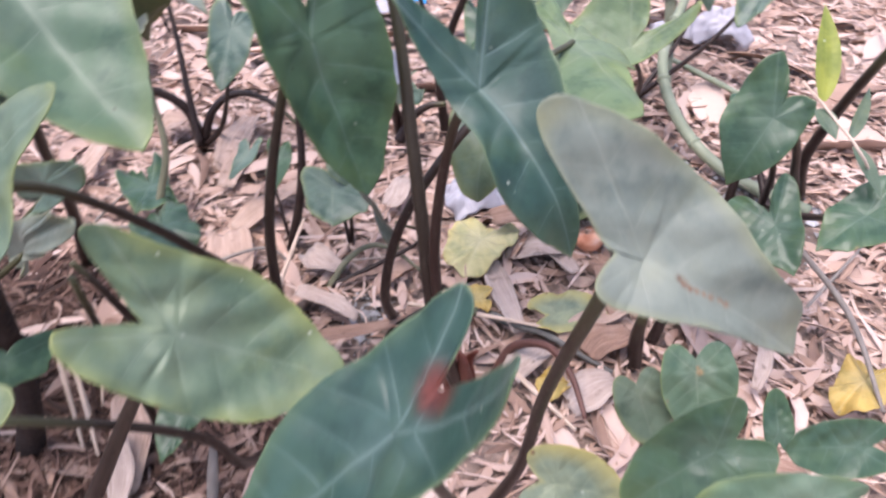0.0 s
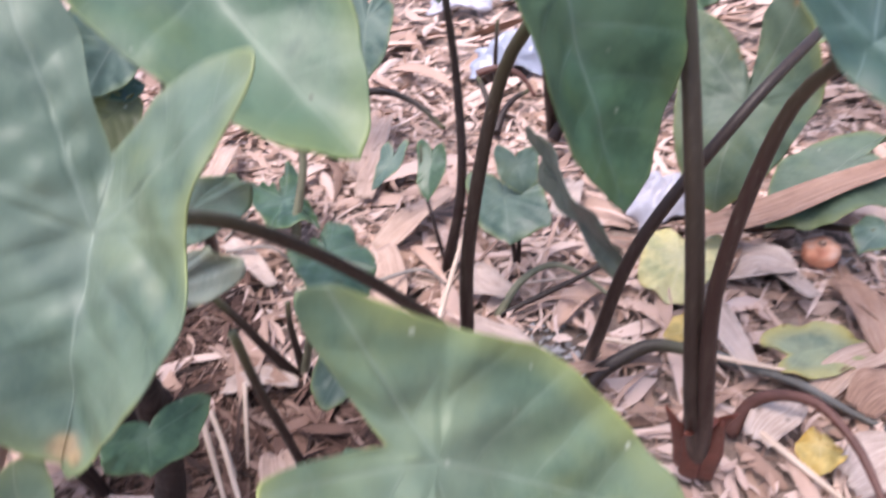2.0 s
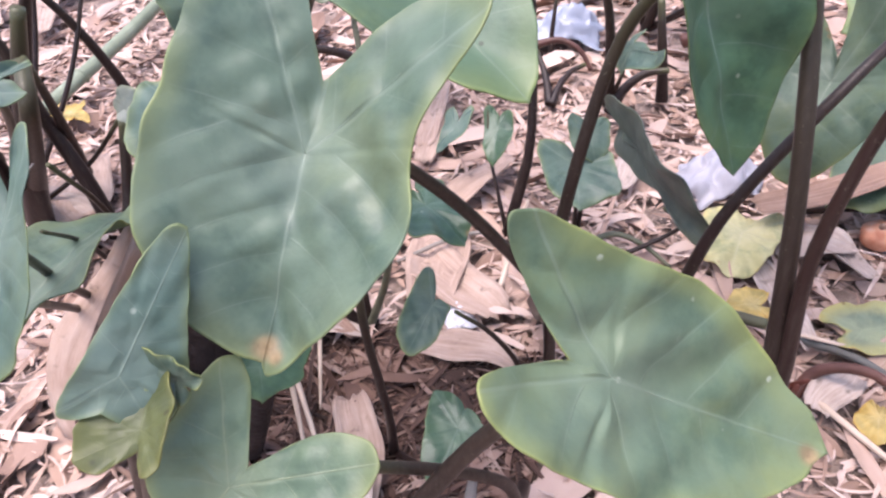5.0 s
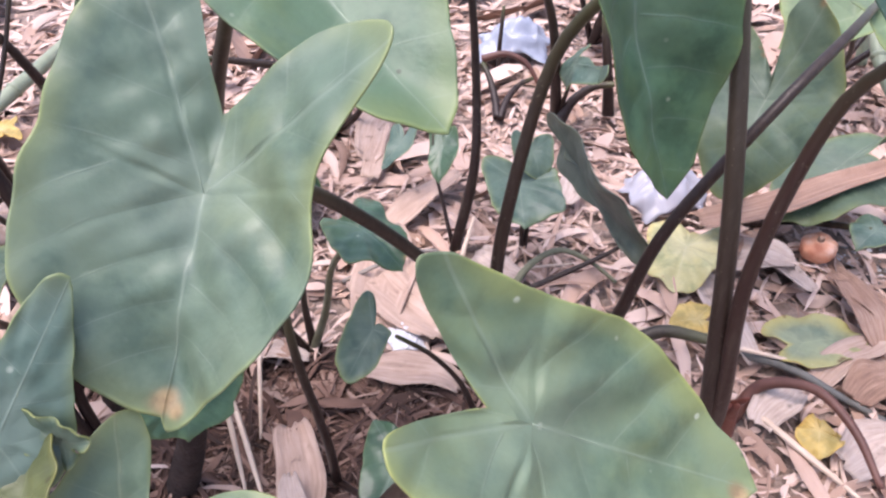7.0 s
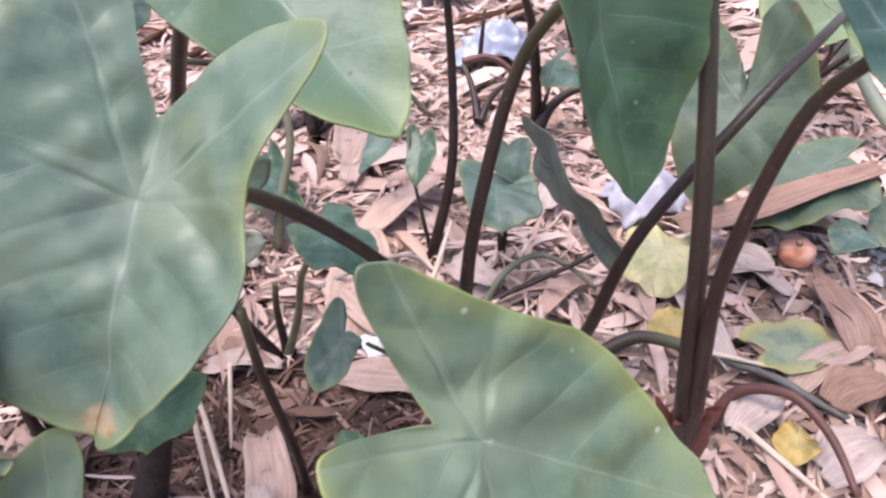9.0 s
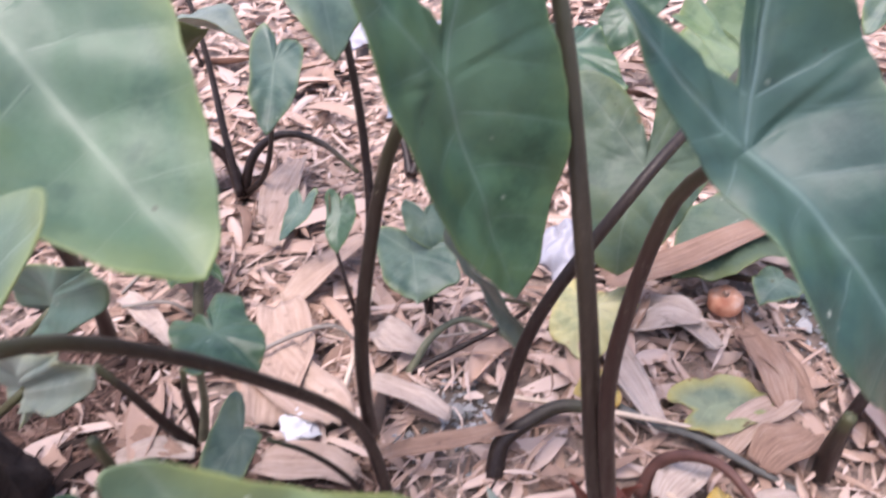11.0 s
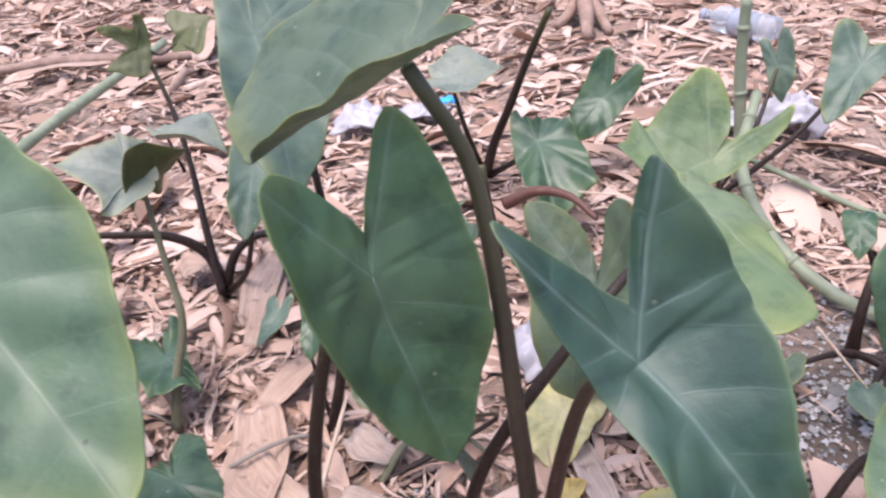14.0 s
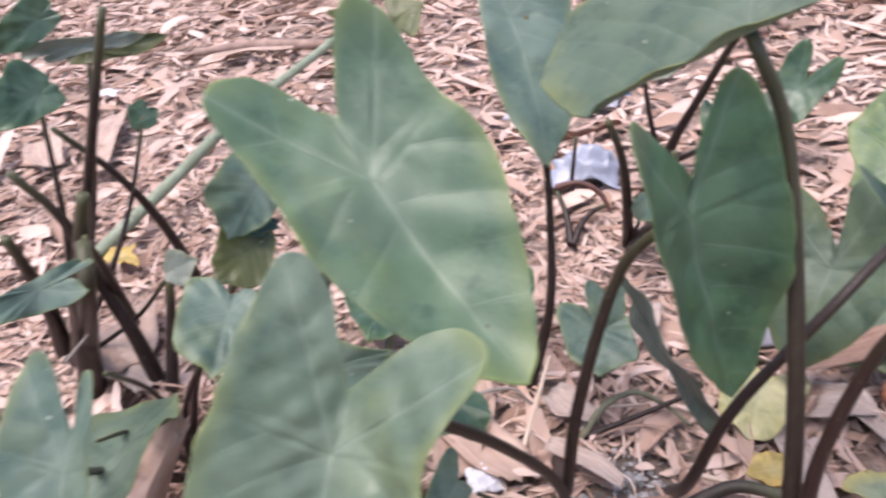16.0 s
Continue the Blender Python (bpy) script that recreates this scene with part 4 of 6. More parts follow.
plant = thing("taro_plant", (-0.318, 0.318, 0.000), "taro plant with overlapping pale leaves near a big corm", "taro plant", PLANT)
leaf(plant, MID, (-0.174, 0.360, 0.247), (-0.097, 0.307, 0.307), (-0.203, 0.367, 0.269), (-0.180, 0.326, 0.253), (-0.09, 0.8), (0.17, 0.33), seed=90)
leaf(plant, GREY, (-0.182, 0.326, 0.221), (-0.095, 0.270, 0.290), (-0.206, 0.328, 0.247), (-0.178, 0.295, 0.225), (-0.11, 0.84), (0.09, 0.57), seed=91)
for c in ((-0.174, 0.360, 0.247), (-0.182, 0.326, 0.221)):
    stalk(plant, [(-0.318, 0.318, 0.000), (0.4 * c[0] - 0.24, 0.5 * c[1] + 0.15, c[2] * 0.5), c], 0.005, 0.003)

stalk(plant, [(-0.259, 0.309, 0.000), (-0.212, 0.295, 0.109), (-0.174, 0.275, 0.249)], 0.013, 0.010, CORM, name="dead_petiole")

plant = thing("taro_plant", (-0.145, 0.195, 0.000), "low taro plant with a yellow-edged pale green leaf", "taro plant", PLANT)
arrow_leaf(plant, AGED, (0.007, 0.176, 0.300), (0.084, 0.188, 0.256), 0.26, ((0.15, 0.87), (0.38, 0.40), (0.32, -0.38), (0.19, -0.54), (0.15, -0.59)), ((-0.14, 0.90), (-0.44, 0.32), (-0.41, -0.03), (-0.42, -0.53), (-0.35, -0.64)), (-0.01, -0.18), (0.11, 0.29, 0.31, 0.18, -0.08, 0.26, 0.52), fine=2.2, wave=0.012, quilt=0.020, pucker=1.5, scars=((0.03, 0.93, 0.04),), seed=6, label="pale green blade with a yellow margin")
stalk(plant, [(-0.145, 0.195, -0.000), (-0.118, 0.187, 0.090), (-0.081, 0.188, 0.160), (-0.038, 0.192, 0.235), (0.007, 0.176, 0.300)], 0.0078, 0.0038)
stalk(plant, [(-0.033, 0.298, 0.020), (-0.032, 0.255, 0.072), (-0.038, 0.236, 0.127), (-0.064, 0.205, 0.184), (-0.108, 0.168, 0.237)], 0.005, 0.0035, name="bent_petiole")

plant = thing("taro_plant", (-0.329, 0.569, 0.000), "taro plant with a large pale green leaf on a dark stalk", "taro plant", PLANT)
arrow_leaf(plant, GREEN, (-0.102, 0.315, 0.414), (-0.026, 0.258, 0.350), 0.40, ((0.16, 0.86), (0.38, 0.32), (0.38, -0.12), (0.40, -0.59), (0.09, -0.55)), ((-0.18, 0.81), (-0.45, 0.16), (-0.39, -0.07), (-0.39, -0.54), (-0.23, -0.61)), (-0.03, -0.29), (0.26, 0.37, 0.41, 0.15, -0.05, 0.49, 0.21), fine=2.2, wave=0.012, quilt=0.02, pucker=1.2, seed=7, label="large pale green blade with white veins")
stalk(plant, [(-0.329, 0.569, 0.000), (-0.258, 0.490, 0.137), (-0.190, 0.401, 0.281), (-0.105, 0.313, 0.416)], 0.0075, 0.004)

plant = thing("taro_plant", (0.157, 0.256, 0.000), "taro plant with a grey torn leaf and a dark green leaf", "taro plant", PLANT)
arrow_leaf(plant, TEAL, (0.121, 0.102, 0.331), (0.061, 0.079, 0.288), -0.77, ((0.23, 0.97), (0.46, 0.41), (0.44, -0.18), (0.35, -0.70), (0.19, -0.65)), ((-0.17, 0.80), (-0.36, 0.42), (-0.42, -0.17), (-0.48, -0.84), (-0.21, -0.65)), (0.03, -0.29), (-0.01, 0.03, 0.74, 0.35, -0.02, 0.50, 0.28), fine=2.0, wave=0.015, burn=0.13, seed=8, label="dark green blade with a brown torn notch")
stalk(plant, [(0.152, 0.238, 0.000), (0.145, 0.197, 0.110), (0.134, 0.142, 0.230), (0.121, 0.104, 0.329)], 0.005, 0.003)
arrow_leaf(plant, GREY, (0.207, 0.141, 0.382), (0.268, 0.138, 0.340), 0.06, ((0.05, 0.83), (0.14, 0.36), (0.23, 0.13), (0.28, -0.21), (0.01, -0.13)), ((-0.23, 0.85), (-0.24, 0.49), (-0.44, 0.02), (-0.43, -0.73), (-0.27, -0.84)), (0.05, -0.18), (0.22, 0.28, 0.20, 0.26, 0.11, -0.09, -0.23), fine=2.0, wave=0.01, scars=((0.0, 0.17, 0.018), (0.01, 0.20, 0.020), (0.015, 0.235, 0.017), (0.01, 0.27, 0.014), (0.005, 0.31, 0.012), (0.0, 0.35, 0.015), (-0.01, 0.40, 0.013), (-0.01, 0.44, 0.017)), seed=9, label="dull grey-green blade with a brown tear")
stalk(plant, [(0.154, 0.258, 0.000), (0.180, 0.231, 0.116), (0.188, 0.202, 0.233), (0.201, 0.142, 0.383)], 0.0055, 0.004)

plant = thing("taro_plant", (-0.195, 0.456, 0.000), "small taro plant with a dark yellow-edged leaf", "taro plant", PLANT)
leaf(plant, DARK, (-0.107, 0.385, 0.202), (-0.076, 0.361, 0.190), (-0.118, 0.430, 0.192), (-0.138, 0.395, 0.198), (-0.48, 0.48), (0.75, 0.37), seed=13, wave=0.06, notch=0.2, holes=3, label="small dark green blade with ragged yellow lobes")
stalk(plant, [(-0.195, 0.456, 0.000), (-0.165, 0.434, 0.076), (-0.145, 0.417, 0.139), (-0.108, 0.386, 0.202)], 0.0045, 0.0025, GREENSTEM)
stalk(plant, [(-0.203, 0.453, 0.000), (-0.216, 0.446, 0.041), (-0.229, 0.443, 0.079), (-0.247, 0.442, 0.114)], 0.006, 0.004)
stalk(plant, [(-0.195, 0.456, 0.000), (-0.197, 0.462, 0.050), (-0.196, 0.471, 0.081)], 0.005, 0.003)

plant = thing("taro_plant", (-0.085, 0.605, 0.000), "taro plant with a tall thin stalk and two tiny leaves", "taro plant", PLANT)
arrow_leaf(plant, MID, (-0.091, 0.664, 0.388), (-0.051, 0.555, 0.296), 0.59, ((0.14, 0.87), (0.26, 0.38), (0.20, 0.01), (0.15, -0.53), (0.01, -0.53)), ((-0.16, 0.80), (-0.32, 0.41), (-0.42, -0.01), (-0.43, -0.43), (-0.24, -0.44)), (-0.00, -0.23), (0.10, 0.14, -0.07, -0.04, 0.06, 0.00, -0.02), fine=1.4, wave=0.015, seed=12)
stalk(plant, [(-0.083, 0.602, 0.000), (-0.061, 0.621, 0.093), (-0.060, 0.650, 0.184), (-0.066, 0.662, 0.287), (-0.079, 0.673, 0.390)], 0.0062, 0.003)
leaf(plant, DARK, (-0.098, 0.664, 0.094), (-0.100, 0.630, 0.068), (-0.086, 0.675, 0.111), (-0.110, 0.683, 0.111), (-0.43, 0.15), (0.3, 0.37), seed=14, fine=0.6)
stalk(plant, [(-0.084, 0.608, 0.000), (-0.095, 0.627, 0.041), (-0.106, 0.651, 0.077), (-0.111, 0.683, 0.111)], 0.0028, 0.0016)
leaf(plant, MID, (-0.150, 0.689, 0.078), (-0.167, 0.663, 0.059), (-0.133, 0.711, 0.095), (-0.160, 0.719, 0.087), (-0.46, -0.23), (0.26, 0.44), seed=15, fine=0.6)
stalk(plant, [(-0.085, 0.605, 0.000), (-0.070, 0.642, 0.059), (-0.063, 0.652, 0.081)], 0.004, 0.003)

plant = thing("taro_plant", (-0.012, 0.615, 0.000), "small taro seedling with heart-shaped green leaves", "taro plant", PLANT)
leaf(plant, MID, (-0.015, 0.580, 0.109), (-0.007, 0.528, 0.092), (0.021, 0.583, 0.116), (-0.049, 0.594, 0.125), (-0.7, 0.57), (0.49, 0.52), seed=16, fine=0.7)
leaf(plant, MID, (-0.003, 0.594, 0.133), (0.005, 0.581, 0.108), (0.014, 0.609, 0.141), (-0.022, 0.599, 0.151), (-0.56, 0.42), (0.67, 0.1), seed=17, fine=0.7)
stalk(plant, [(-0.012, 0.615, 0.000), (-0.012, 0.601, 0.050), (-0.015, 0.580, 0.109)], 0.003, 0.002)
stalk(plant, [(-0.009, 0.615, 0.000), (-0.003, 0.604, 0.076), (-0.003, 0.594, 0.133)], 0.003, 0.002)

plant = thing("taro_plant", (-0.040, 0.399, 0.000), "tiny taro shoot with one spoon-shaped leaf", "taro plant", PLANT)
leaf(plant, MID, (-0.107, 0.374, 0.120), (-0.121, 0.339, 0.103), (-0.094, 0.373, 0.118), (-0.113, 0.396, 0.137), (-0.34, 0.43), (0.41, 0.44), seed=18, fine=0.7, sharp=0.1, notch=0.1)
stalk(plant, [(-0.040, 0.399, 0.000), (-0.050, 0.391, 0.048), (-0.069, 0.384, 0.086), (-0.093, 0.373, 0.118)], 0.003, 0.002)

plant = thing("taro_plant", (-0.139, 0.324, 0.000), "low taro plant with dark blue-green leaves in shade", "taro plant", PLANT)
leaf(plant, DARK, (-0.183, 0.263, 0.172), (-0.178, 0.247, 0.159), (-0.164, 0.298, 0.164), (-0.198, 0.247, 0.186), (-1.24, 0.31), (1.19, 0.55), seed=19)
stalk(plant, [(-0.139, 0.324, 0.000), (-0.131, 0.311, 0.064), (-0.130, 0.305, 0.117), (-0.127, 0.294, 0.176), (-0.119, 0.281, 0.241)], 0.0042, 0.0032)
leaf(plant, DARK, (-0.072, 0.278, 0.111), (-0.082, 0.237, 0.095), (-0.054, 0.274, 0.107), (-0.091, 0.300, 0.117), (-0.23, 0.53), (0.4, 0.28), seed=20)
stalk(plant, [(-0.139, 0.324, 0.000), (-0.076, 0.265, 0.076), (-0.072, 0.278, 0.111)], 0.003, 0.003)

plant = thing("taro_plant", (-0.254, 0.182, 0.000), "leafy low taro plant with pale crumpled leaves", "taro plant", PLANT)
arrow_leaf(plant, LIGHT, (-0.114, 0.136, 0.273), (-0.137, 0.110, 0.251), 0.07, ((0.08, 0.68), (0.59, 0.28), (0.65, -0.26), (0.73, -0.81), (0.52, -0.86)), ((-0.18, 0.80), (-0.36, 0.41), (-0.78, -0.25), (-0.86, -1.03), (-0.36, -0.91)), (-0.02, -0.22), (0.16, 0.21, 0.09, 0.38, -0.06, -0.02, -0.38), fine=1.5, wave=0.012, seed=21)
arrow_leaf(plant, OLIVE, (-0.131, 0.133, 0.307), (-0.130, 0.151, 0.318), 0.1, ((0.25, 0.85), (0.50, 0.45), (0.60, 0.0), (0.55, -0.55), (0.25, -0.60)), ((-0.25, 0.85), (-0.60, 0.45), (-0.75, 0.0), (-0.70, -0.60), (-0.35, -0.70)), (0.02, -0.30), (0.25, 0.30, 0.3, 0.2, 0.0, 0.1, 0.1), fine=1.3, wave=0.05, seed=22, label="small olive crumpled blade")
arrow_leaf(plant, PALE, (-0.124, 0.147, 0.314), (-0.137, 0.150, 0.324), 0.2, ((0.25, 0.80), (0.42, 0.40), (0.45, 0.0), (0.35, -0.40), (0.15, -0.40)), ((-0.20, 0.85), (-0.35, 0.40), (-0.35, 0.0), (-0.30, -0.40), (-0.12, -0.40)), (0.0, -0.2), (0.2, 0.3, 0.0, 0.0, 0.1, 0.0, 0.0), fine=1.0, wave=0.08, seed=222, label="pale crinkled young blade")
arrow_leaf(plant, MID, (-0.137, 0.141, 0.321), (-0.119, 0.173, 0.354), -0.57, ((0.11, 0.76), (0.26, 0.37), (0.40, 0.05), (0.34, -0.28), (0.19, -0.30)), ((-0.12, 0.96), (-0.20, 0.40), (-0.23, 0.02), (-0.26, -0.35), (-0.13, -0.35)), (-0.01, -0.24), (0.08, 0.05, -0.09, -0.32, -0.04, 0.01, 0.00), fine=1.6, wave=0.012, seed=23)
for c, r in (((-0.114, 0.136, 0.273), 0.0045), ((-0.131, 0.133, 0.307), 0.004), ((-0.124, 0.147, 0.314), 0.003), ((-0.137, 0.141, 0.321), 0.005)):
    stalk(plant, [(-0.254, 0.182, 0.000), (0.6 * c[0] - 0.12, 0.5 * c[1] + 0.1, c[2] * 0.55), c], r, 0.003)

plant = thing("taro_plant", (-0.412, 0.434, 0.000), "taro plant with folded grey-green leaves and thin arching stalks", "taro plant", PLANT)
arrow_leaf(plant, PALE, (-0.316, 0.262, 0.211), (-0.323, 0.376, 0.193), 0.1, ((0.14, 0.85), (0.30, 0.50), (0.38, 0.05), (0.30, -0.45), (0.14, -0.46)), ((-0.14, 0.85), (-0.32, 0.50), (-0.40, 0.05), (-0.32, -0.45), (-0.14, -0.46)), (0.0, -0.20), (0.25, 0.30, 0.2, 0.1, 0.05, 0.0, 0.0), fine=1.5, wave=0.03, pucker=1.4, seed=24, label="pale green blade folded along its rib")
arrow_leaf(plant, MID, (-0.266, 0.230, 0.289), (-0.263, 0.186, 0.240), 0.0, ((0.22, 0.85), (0.42, 0.45), (0.48, -0.10), (0.40, -0.85), (0.22, -0.98)), ((-0.22, 0.85), (-0.40, 0.45), (-0.34, -0.05), (-0.30, -0.72), (-0.18, -0.85)), (-0.03, -0.28), (0.35, 0.25, 0.4, 0.2, 0.0, 0.0, 0.0), fine=1.5, wave=0.02, seed=25, label="grey-green blade with a folded back lobe")
leaf(plant, MID, (-0.281, 0.414, 0.245), (-0.271, 0.358, 0.229), (-0.271, 0.439, 0.248), (-0.316, 0.431, 0.265), (-0.25, 0.58), (0.56, 0.55), seed=26, holes=2)
leaf(plant, MID, (-0.300, 0.530, 0.291), (-0.311, 0.480, 0.267), (-0.283, 0.559, 0.280), (-0.319, 0.533, 0.321), (-0.38, 0.4), (0.68, 0.53), seed=27)
leaf(plant, OLIVE, (-0.303, 0.499, 0.246), (-0.322, 0.461, 0.234), (-0.292, 0.522, 0.249), (-0.328, 0.496, 0.267), (-0.6, 0.36), (0.45, 0.63), seed=127)
leaf(plant, TEAL, (-0.304, 0.523, 0.263), (-0.316, 0.500, 0.262), (-0.288, 0.528, 0.254), (-0.300, 0.532, 0.272), (-0.7, 0.1), (0.7, 0.1), seed=128, fine=0.7)
stalk(plant, [(-0.414, 0.461, 0.030), (-0.381, 0.420, 0.112), (-0.351, 0.378, 0.192), (-0.316, 0.320, 0.269)], 0.0035, 0.002)
stalk(plant, [(-0.383, 0.411, 0.059), (-0.361, 0.377, 0.126), (-0.335, 0.335, 0.193), (-0.300, 0.279, 0.252)], 0.003, 0.0015)
for c in ((-0.266, 0.230, 0.289), (-0.316, 0.262, 0.211), (-0.281, 0.414, 0.245), (-0.300, 0.530, 0.291), (-0.303, 0.499, 0.246)):
    stalk(plant, [(-0.412, 0.434, 0.000), (0.5 * c[0] - 0.23, 0.5 * c[1] + 0.22, c[2] * 0.5), c], 0.0045, 0.003)

plant = thing("taro_plant", (-0.669, 0.583, 0.000), "clump of dark taro stalks with a drooping leaf", "taro plant", PLANT)
leaf(plant, MID, (-0.417, 0.387, 0.280), (-0.410, 0.319, 0.297), (-0.394, 0.404, 0.266), (-0.407, 0.430, 0.275), (-0.16, 0.56), (0.13, 0.43), seed=28)
leaf(plant, OLIVE, (-0.637, 0.778, 0.343), (-0.562, 0.836, 0.340), (-0.671, 0.749, 0.346), (-0.657, 0.759, 0.339), (-0.05, 0.36), (0.14, 0.3), seed=129, fold=0.4)
leaf(plant, GREY, (-0.629, 0.763, 0.354), (-0.572, 0.808, 0.351), (-0.679, 0.718, 0.358), (-0.662, 0.731, 0.349), (-0.13, 0.3), (0.1, 0.05), seed=130, fold=0.3)
leaf(plant, DARK, (-0.618, 0.658, 0.332), (-0.641, 0.598, 0.316), (-0.598, 0.672, 0.319), (-0.633, 0.658, 0.372), (-0.3, 0.33), (0.46, 0.46), seed=131)
leaf(plant, DARK, (-0.640, 0.726, 0.395), (-0.677, 0.682, 0.373), (-0.623, 0.742, 0.395), (-0.634, 0.739, 0.428), (-0.28, 0.29), (0.38, 0.36), seed=132)
leaf(plant, DARK, (-0.594, 0.782, 0.258), (-0.607, 0.765, 0.242), (-0.580, 0.793, 0.258), (-0.595, 0.788, 0.274), (-0.7, 0.1), (0.7, 0.1), seed=133, fine=0.7)
leaf(plant, GREY, (-0.484, 0.601, 0.142), (-0.457, 0.615, 0.149), (-0.493, 0.603, 0.153), (-0.489, 0.590, 0.134), (-0.7, 0.1), (0.7, 0.1), seed=134, fine=0.7)
for c, r in (((-0.637, 0.778, 0.343), 0.005), ((-0.618, 0.658, 0.332), 0.006), ((-0.594, 0.782, 0.258), 0.0045), ((-0.484, 0.601, 0.142), 0.004)):
    b = (-0.669, 0.583, 0.000)
    stalk(plant, [b, (0.4 * b[0] + 0.6 * c[0], 0.4 * b[1] + 0.6 * c[1], c[2] * 0.5), c], r, 0.003)
stalk(plant, [(-0.507, 0.550, 0.000), (-0.499, 0.573, 0.060), (-0.486, 0.594, 0.136)], 0.009, 0.006)
stalk(plant, [(-0.652, 0.583, 0.000), (-0.489, 0.487, 0.194), (-0.495, 0.516, 0.240)], 0.016, 0.009)
stalk(plant, [(-0.669, 0.583, 0.000), (-0.454, 0.436, 0.224), (-0.417, 0.387, 0.280)], 0.006, 0.004)
for pts, r in (([(-0.669, 0.583, 0.000), (-0.620, 0.597, 0.111), (-0.575, 0.614, 0.217), (-0.523, 0.624, 0.325), (-0.469, 0.630, 0.430)], 0.010), ([(-0.527, 0.557, 0.000), (-0.536, 0.561, 0.078), (-0.554, 0.565, 0.153), (-0.561, 0.564, 0.230), (-0.577, 0.543, 0.300)], 0.0105), ([(-0.700, 0.600, 0.000), (-0.664, 0.580, 0.079), (-0.637, 0.559, 0.154), (-0.612, 0.534, 0.228)], 0.013), ([(-0.611, 0.540, 0.000), (-0.576, 0.536, 0.096), (-0.542, 0.541, 0.186), (-0.499, 0.544, 0.276)], 0.016), ([(-0.602, 0.774, 0.000), (-0.606, 0.754, 0.103), (-0.622, 0.725, 0.198), (-0.647, 0.682, 0.285)], 0.009), ([(-0.580, 0.610, 0.050), (-0.551, 0.581, 0.113), (-0.527, 0.555, 0.175), (-0.501, 0.524, 0.238)], 0.008)):
    stalk(plant, pts, r, r * 0.5)

plant = thing("taro_plant", (-0.274, 0.839, 0.000), "taro plant with forked dark stalks arching over the litter", "taro plant", PLANT)
stalk(plant, [(-0.274, 0.839, 0.000), (-0.288, 0.853, 0.054), (-0.325, 0.845, 0.090), (-0.374, 0.820, 0.111), (-0.427, 0.788, 0.132)], 0.009, 0.004, name="bent_petiole")
stalk(plant, [(-0.273, 0.837, 0.000), (-0.250, 0.849, 0.056), (-0.210, 0.856, 0.082), (-0.159, 0.847, 0.074), (-0.109, 0.823, 0.041)], 0.0075, 0.0035, name="bent_petiole")
stalk(plant, [(-0.270, 0.825, 0.010), (-0.285, 0.862, 0.083), (-0.301, 0.907, 0.152), (-0.320, 0.943, 0.224), (-0.348, 0.972, 0.296)], 0.006, 0.003)
leaf(plant, OLIVE, (-0.353, 0.963, 0.295), (-0.386, 0.939, 0.279), (-0.347, 0.977, 0.337), (-0.389, 0.953, 0.328), (-0.7, 0.1), (0.38, -0.28), seed=29, fine=0.7)
leaf(plant, OLIVE, (-0.304, 0.987, 0.297), (-0.264, 1.009, 0.320), (-0.307, 0.988, 0.304), (-0.284, 0.973, 0.292), (-0.7, 0.1), (0.7, 0.1), seed=30, fine=0.7)
leaf(plant, GREY, (-0.293, 0.856, 0.226), (-0.222, 0.854, 0.199), (-0.310, 0.870, 0.227), (-0.294, 0.843, 0.226), (-0.7, 0.1), (0.7, 0.1), seed=31, fine=0.7, fold=0.4)
stalk(plant, [(-0.348, 0.972, 0.296), (-0.353, 0.963, 0.295)], 0.003, 0.0018)
stalk(plant, [(-0.348, 0.972, 0.296), (-0.327, 0.972, 0.286), (-0.304, 0.987, 0.297)], 0.0028, 0.0015)
stalk(plant, [(-0.298, 0.881, 0.164), (-0.293, 0.856, 0.226)], 0.0028, 0.0018)
leaf(plant, MID, (-0.195, 0.843, 0.180), (-0.195, 0.766, 0.129), (-0.171, 0.884, 0.189), (-0.211, 0.880, 0.213), (-0.32, 0.1), (0.28, 0.45), seed=32, fine=0.8)
stalk(plant, [(-0.274, 0.839, 0.000), (-0.222, 0.818, 0.060), (-0.195, 0.843, 0.180)], 0.005, 0.003)

plant = thing("taro_plant", (-0.253, 0.606, 0.000), "slender taro plant with olive and pale drooping leaves", "taro plant", PLANT)
leaf(plant, OLIVE, (-0.256, 0.710, 0.236), (-0.217, 0.746, 0.257), (-0.227, 0.714, 0.227), (-0.255, 0.681, 0.219), (-0.7, 0.1), (0.7, 0.1), seed=33, fine=0.8, fold=0.3)
leaf(plant, GREY, (-0.264, 0.710, 0.246), (-0.338, 0.708, 0.262), (-0.276, 0.658, 0.227), (-0.295, 0.757, 0.251), (-0.7, 0.1), (0.7, 0.1), seed=34, fine=0.8, fold=0.25)
stalk(plant, [(-0.253, 0.606, 0.000), (-0.242, 0.624, 0.057), (-0.232, 0.653, 0.108), (-0.244, 0.682, 0.167), (-0.256, 0.710, 0.236)], 0.0062, 0.003, GREENSTEM)
stalk(plant, [(-0.257, 0.707, 0.222), (-0.264, 0.710, 0.246)], 0.003, 0.0022, GREENSTEM)
leaf(plant, DARK, (-0.271, 0.662, 0.050), (-0.216, 0.612, 0.050), (-0.280, 0.713, 0.060), (-0.316, 0.691, 0.060), (-0.13, 0.48), (0.56, 0.6), seed=35, fine=0.7, wave=0.08)
stalk(plant, [(-0.253, 0.606, 0.000), (-0.252, 0.630, 0.030), (-0.271, 0.662, 0.050)], 0.003, 0.002)

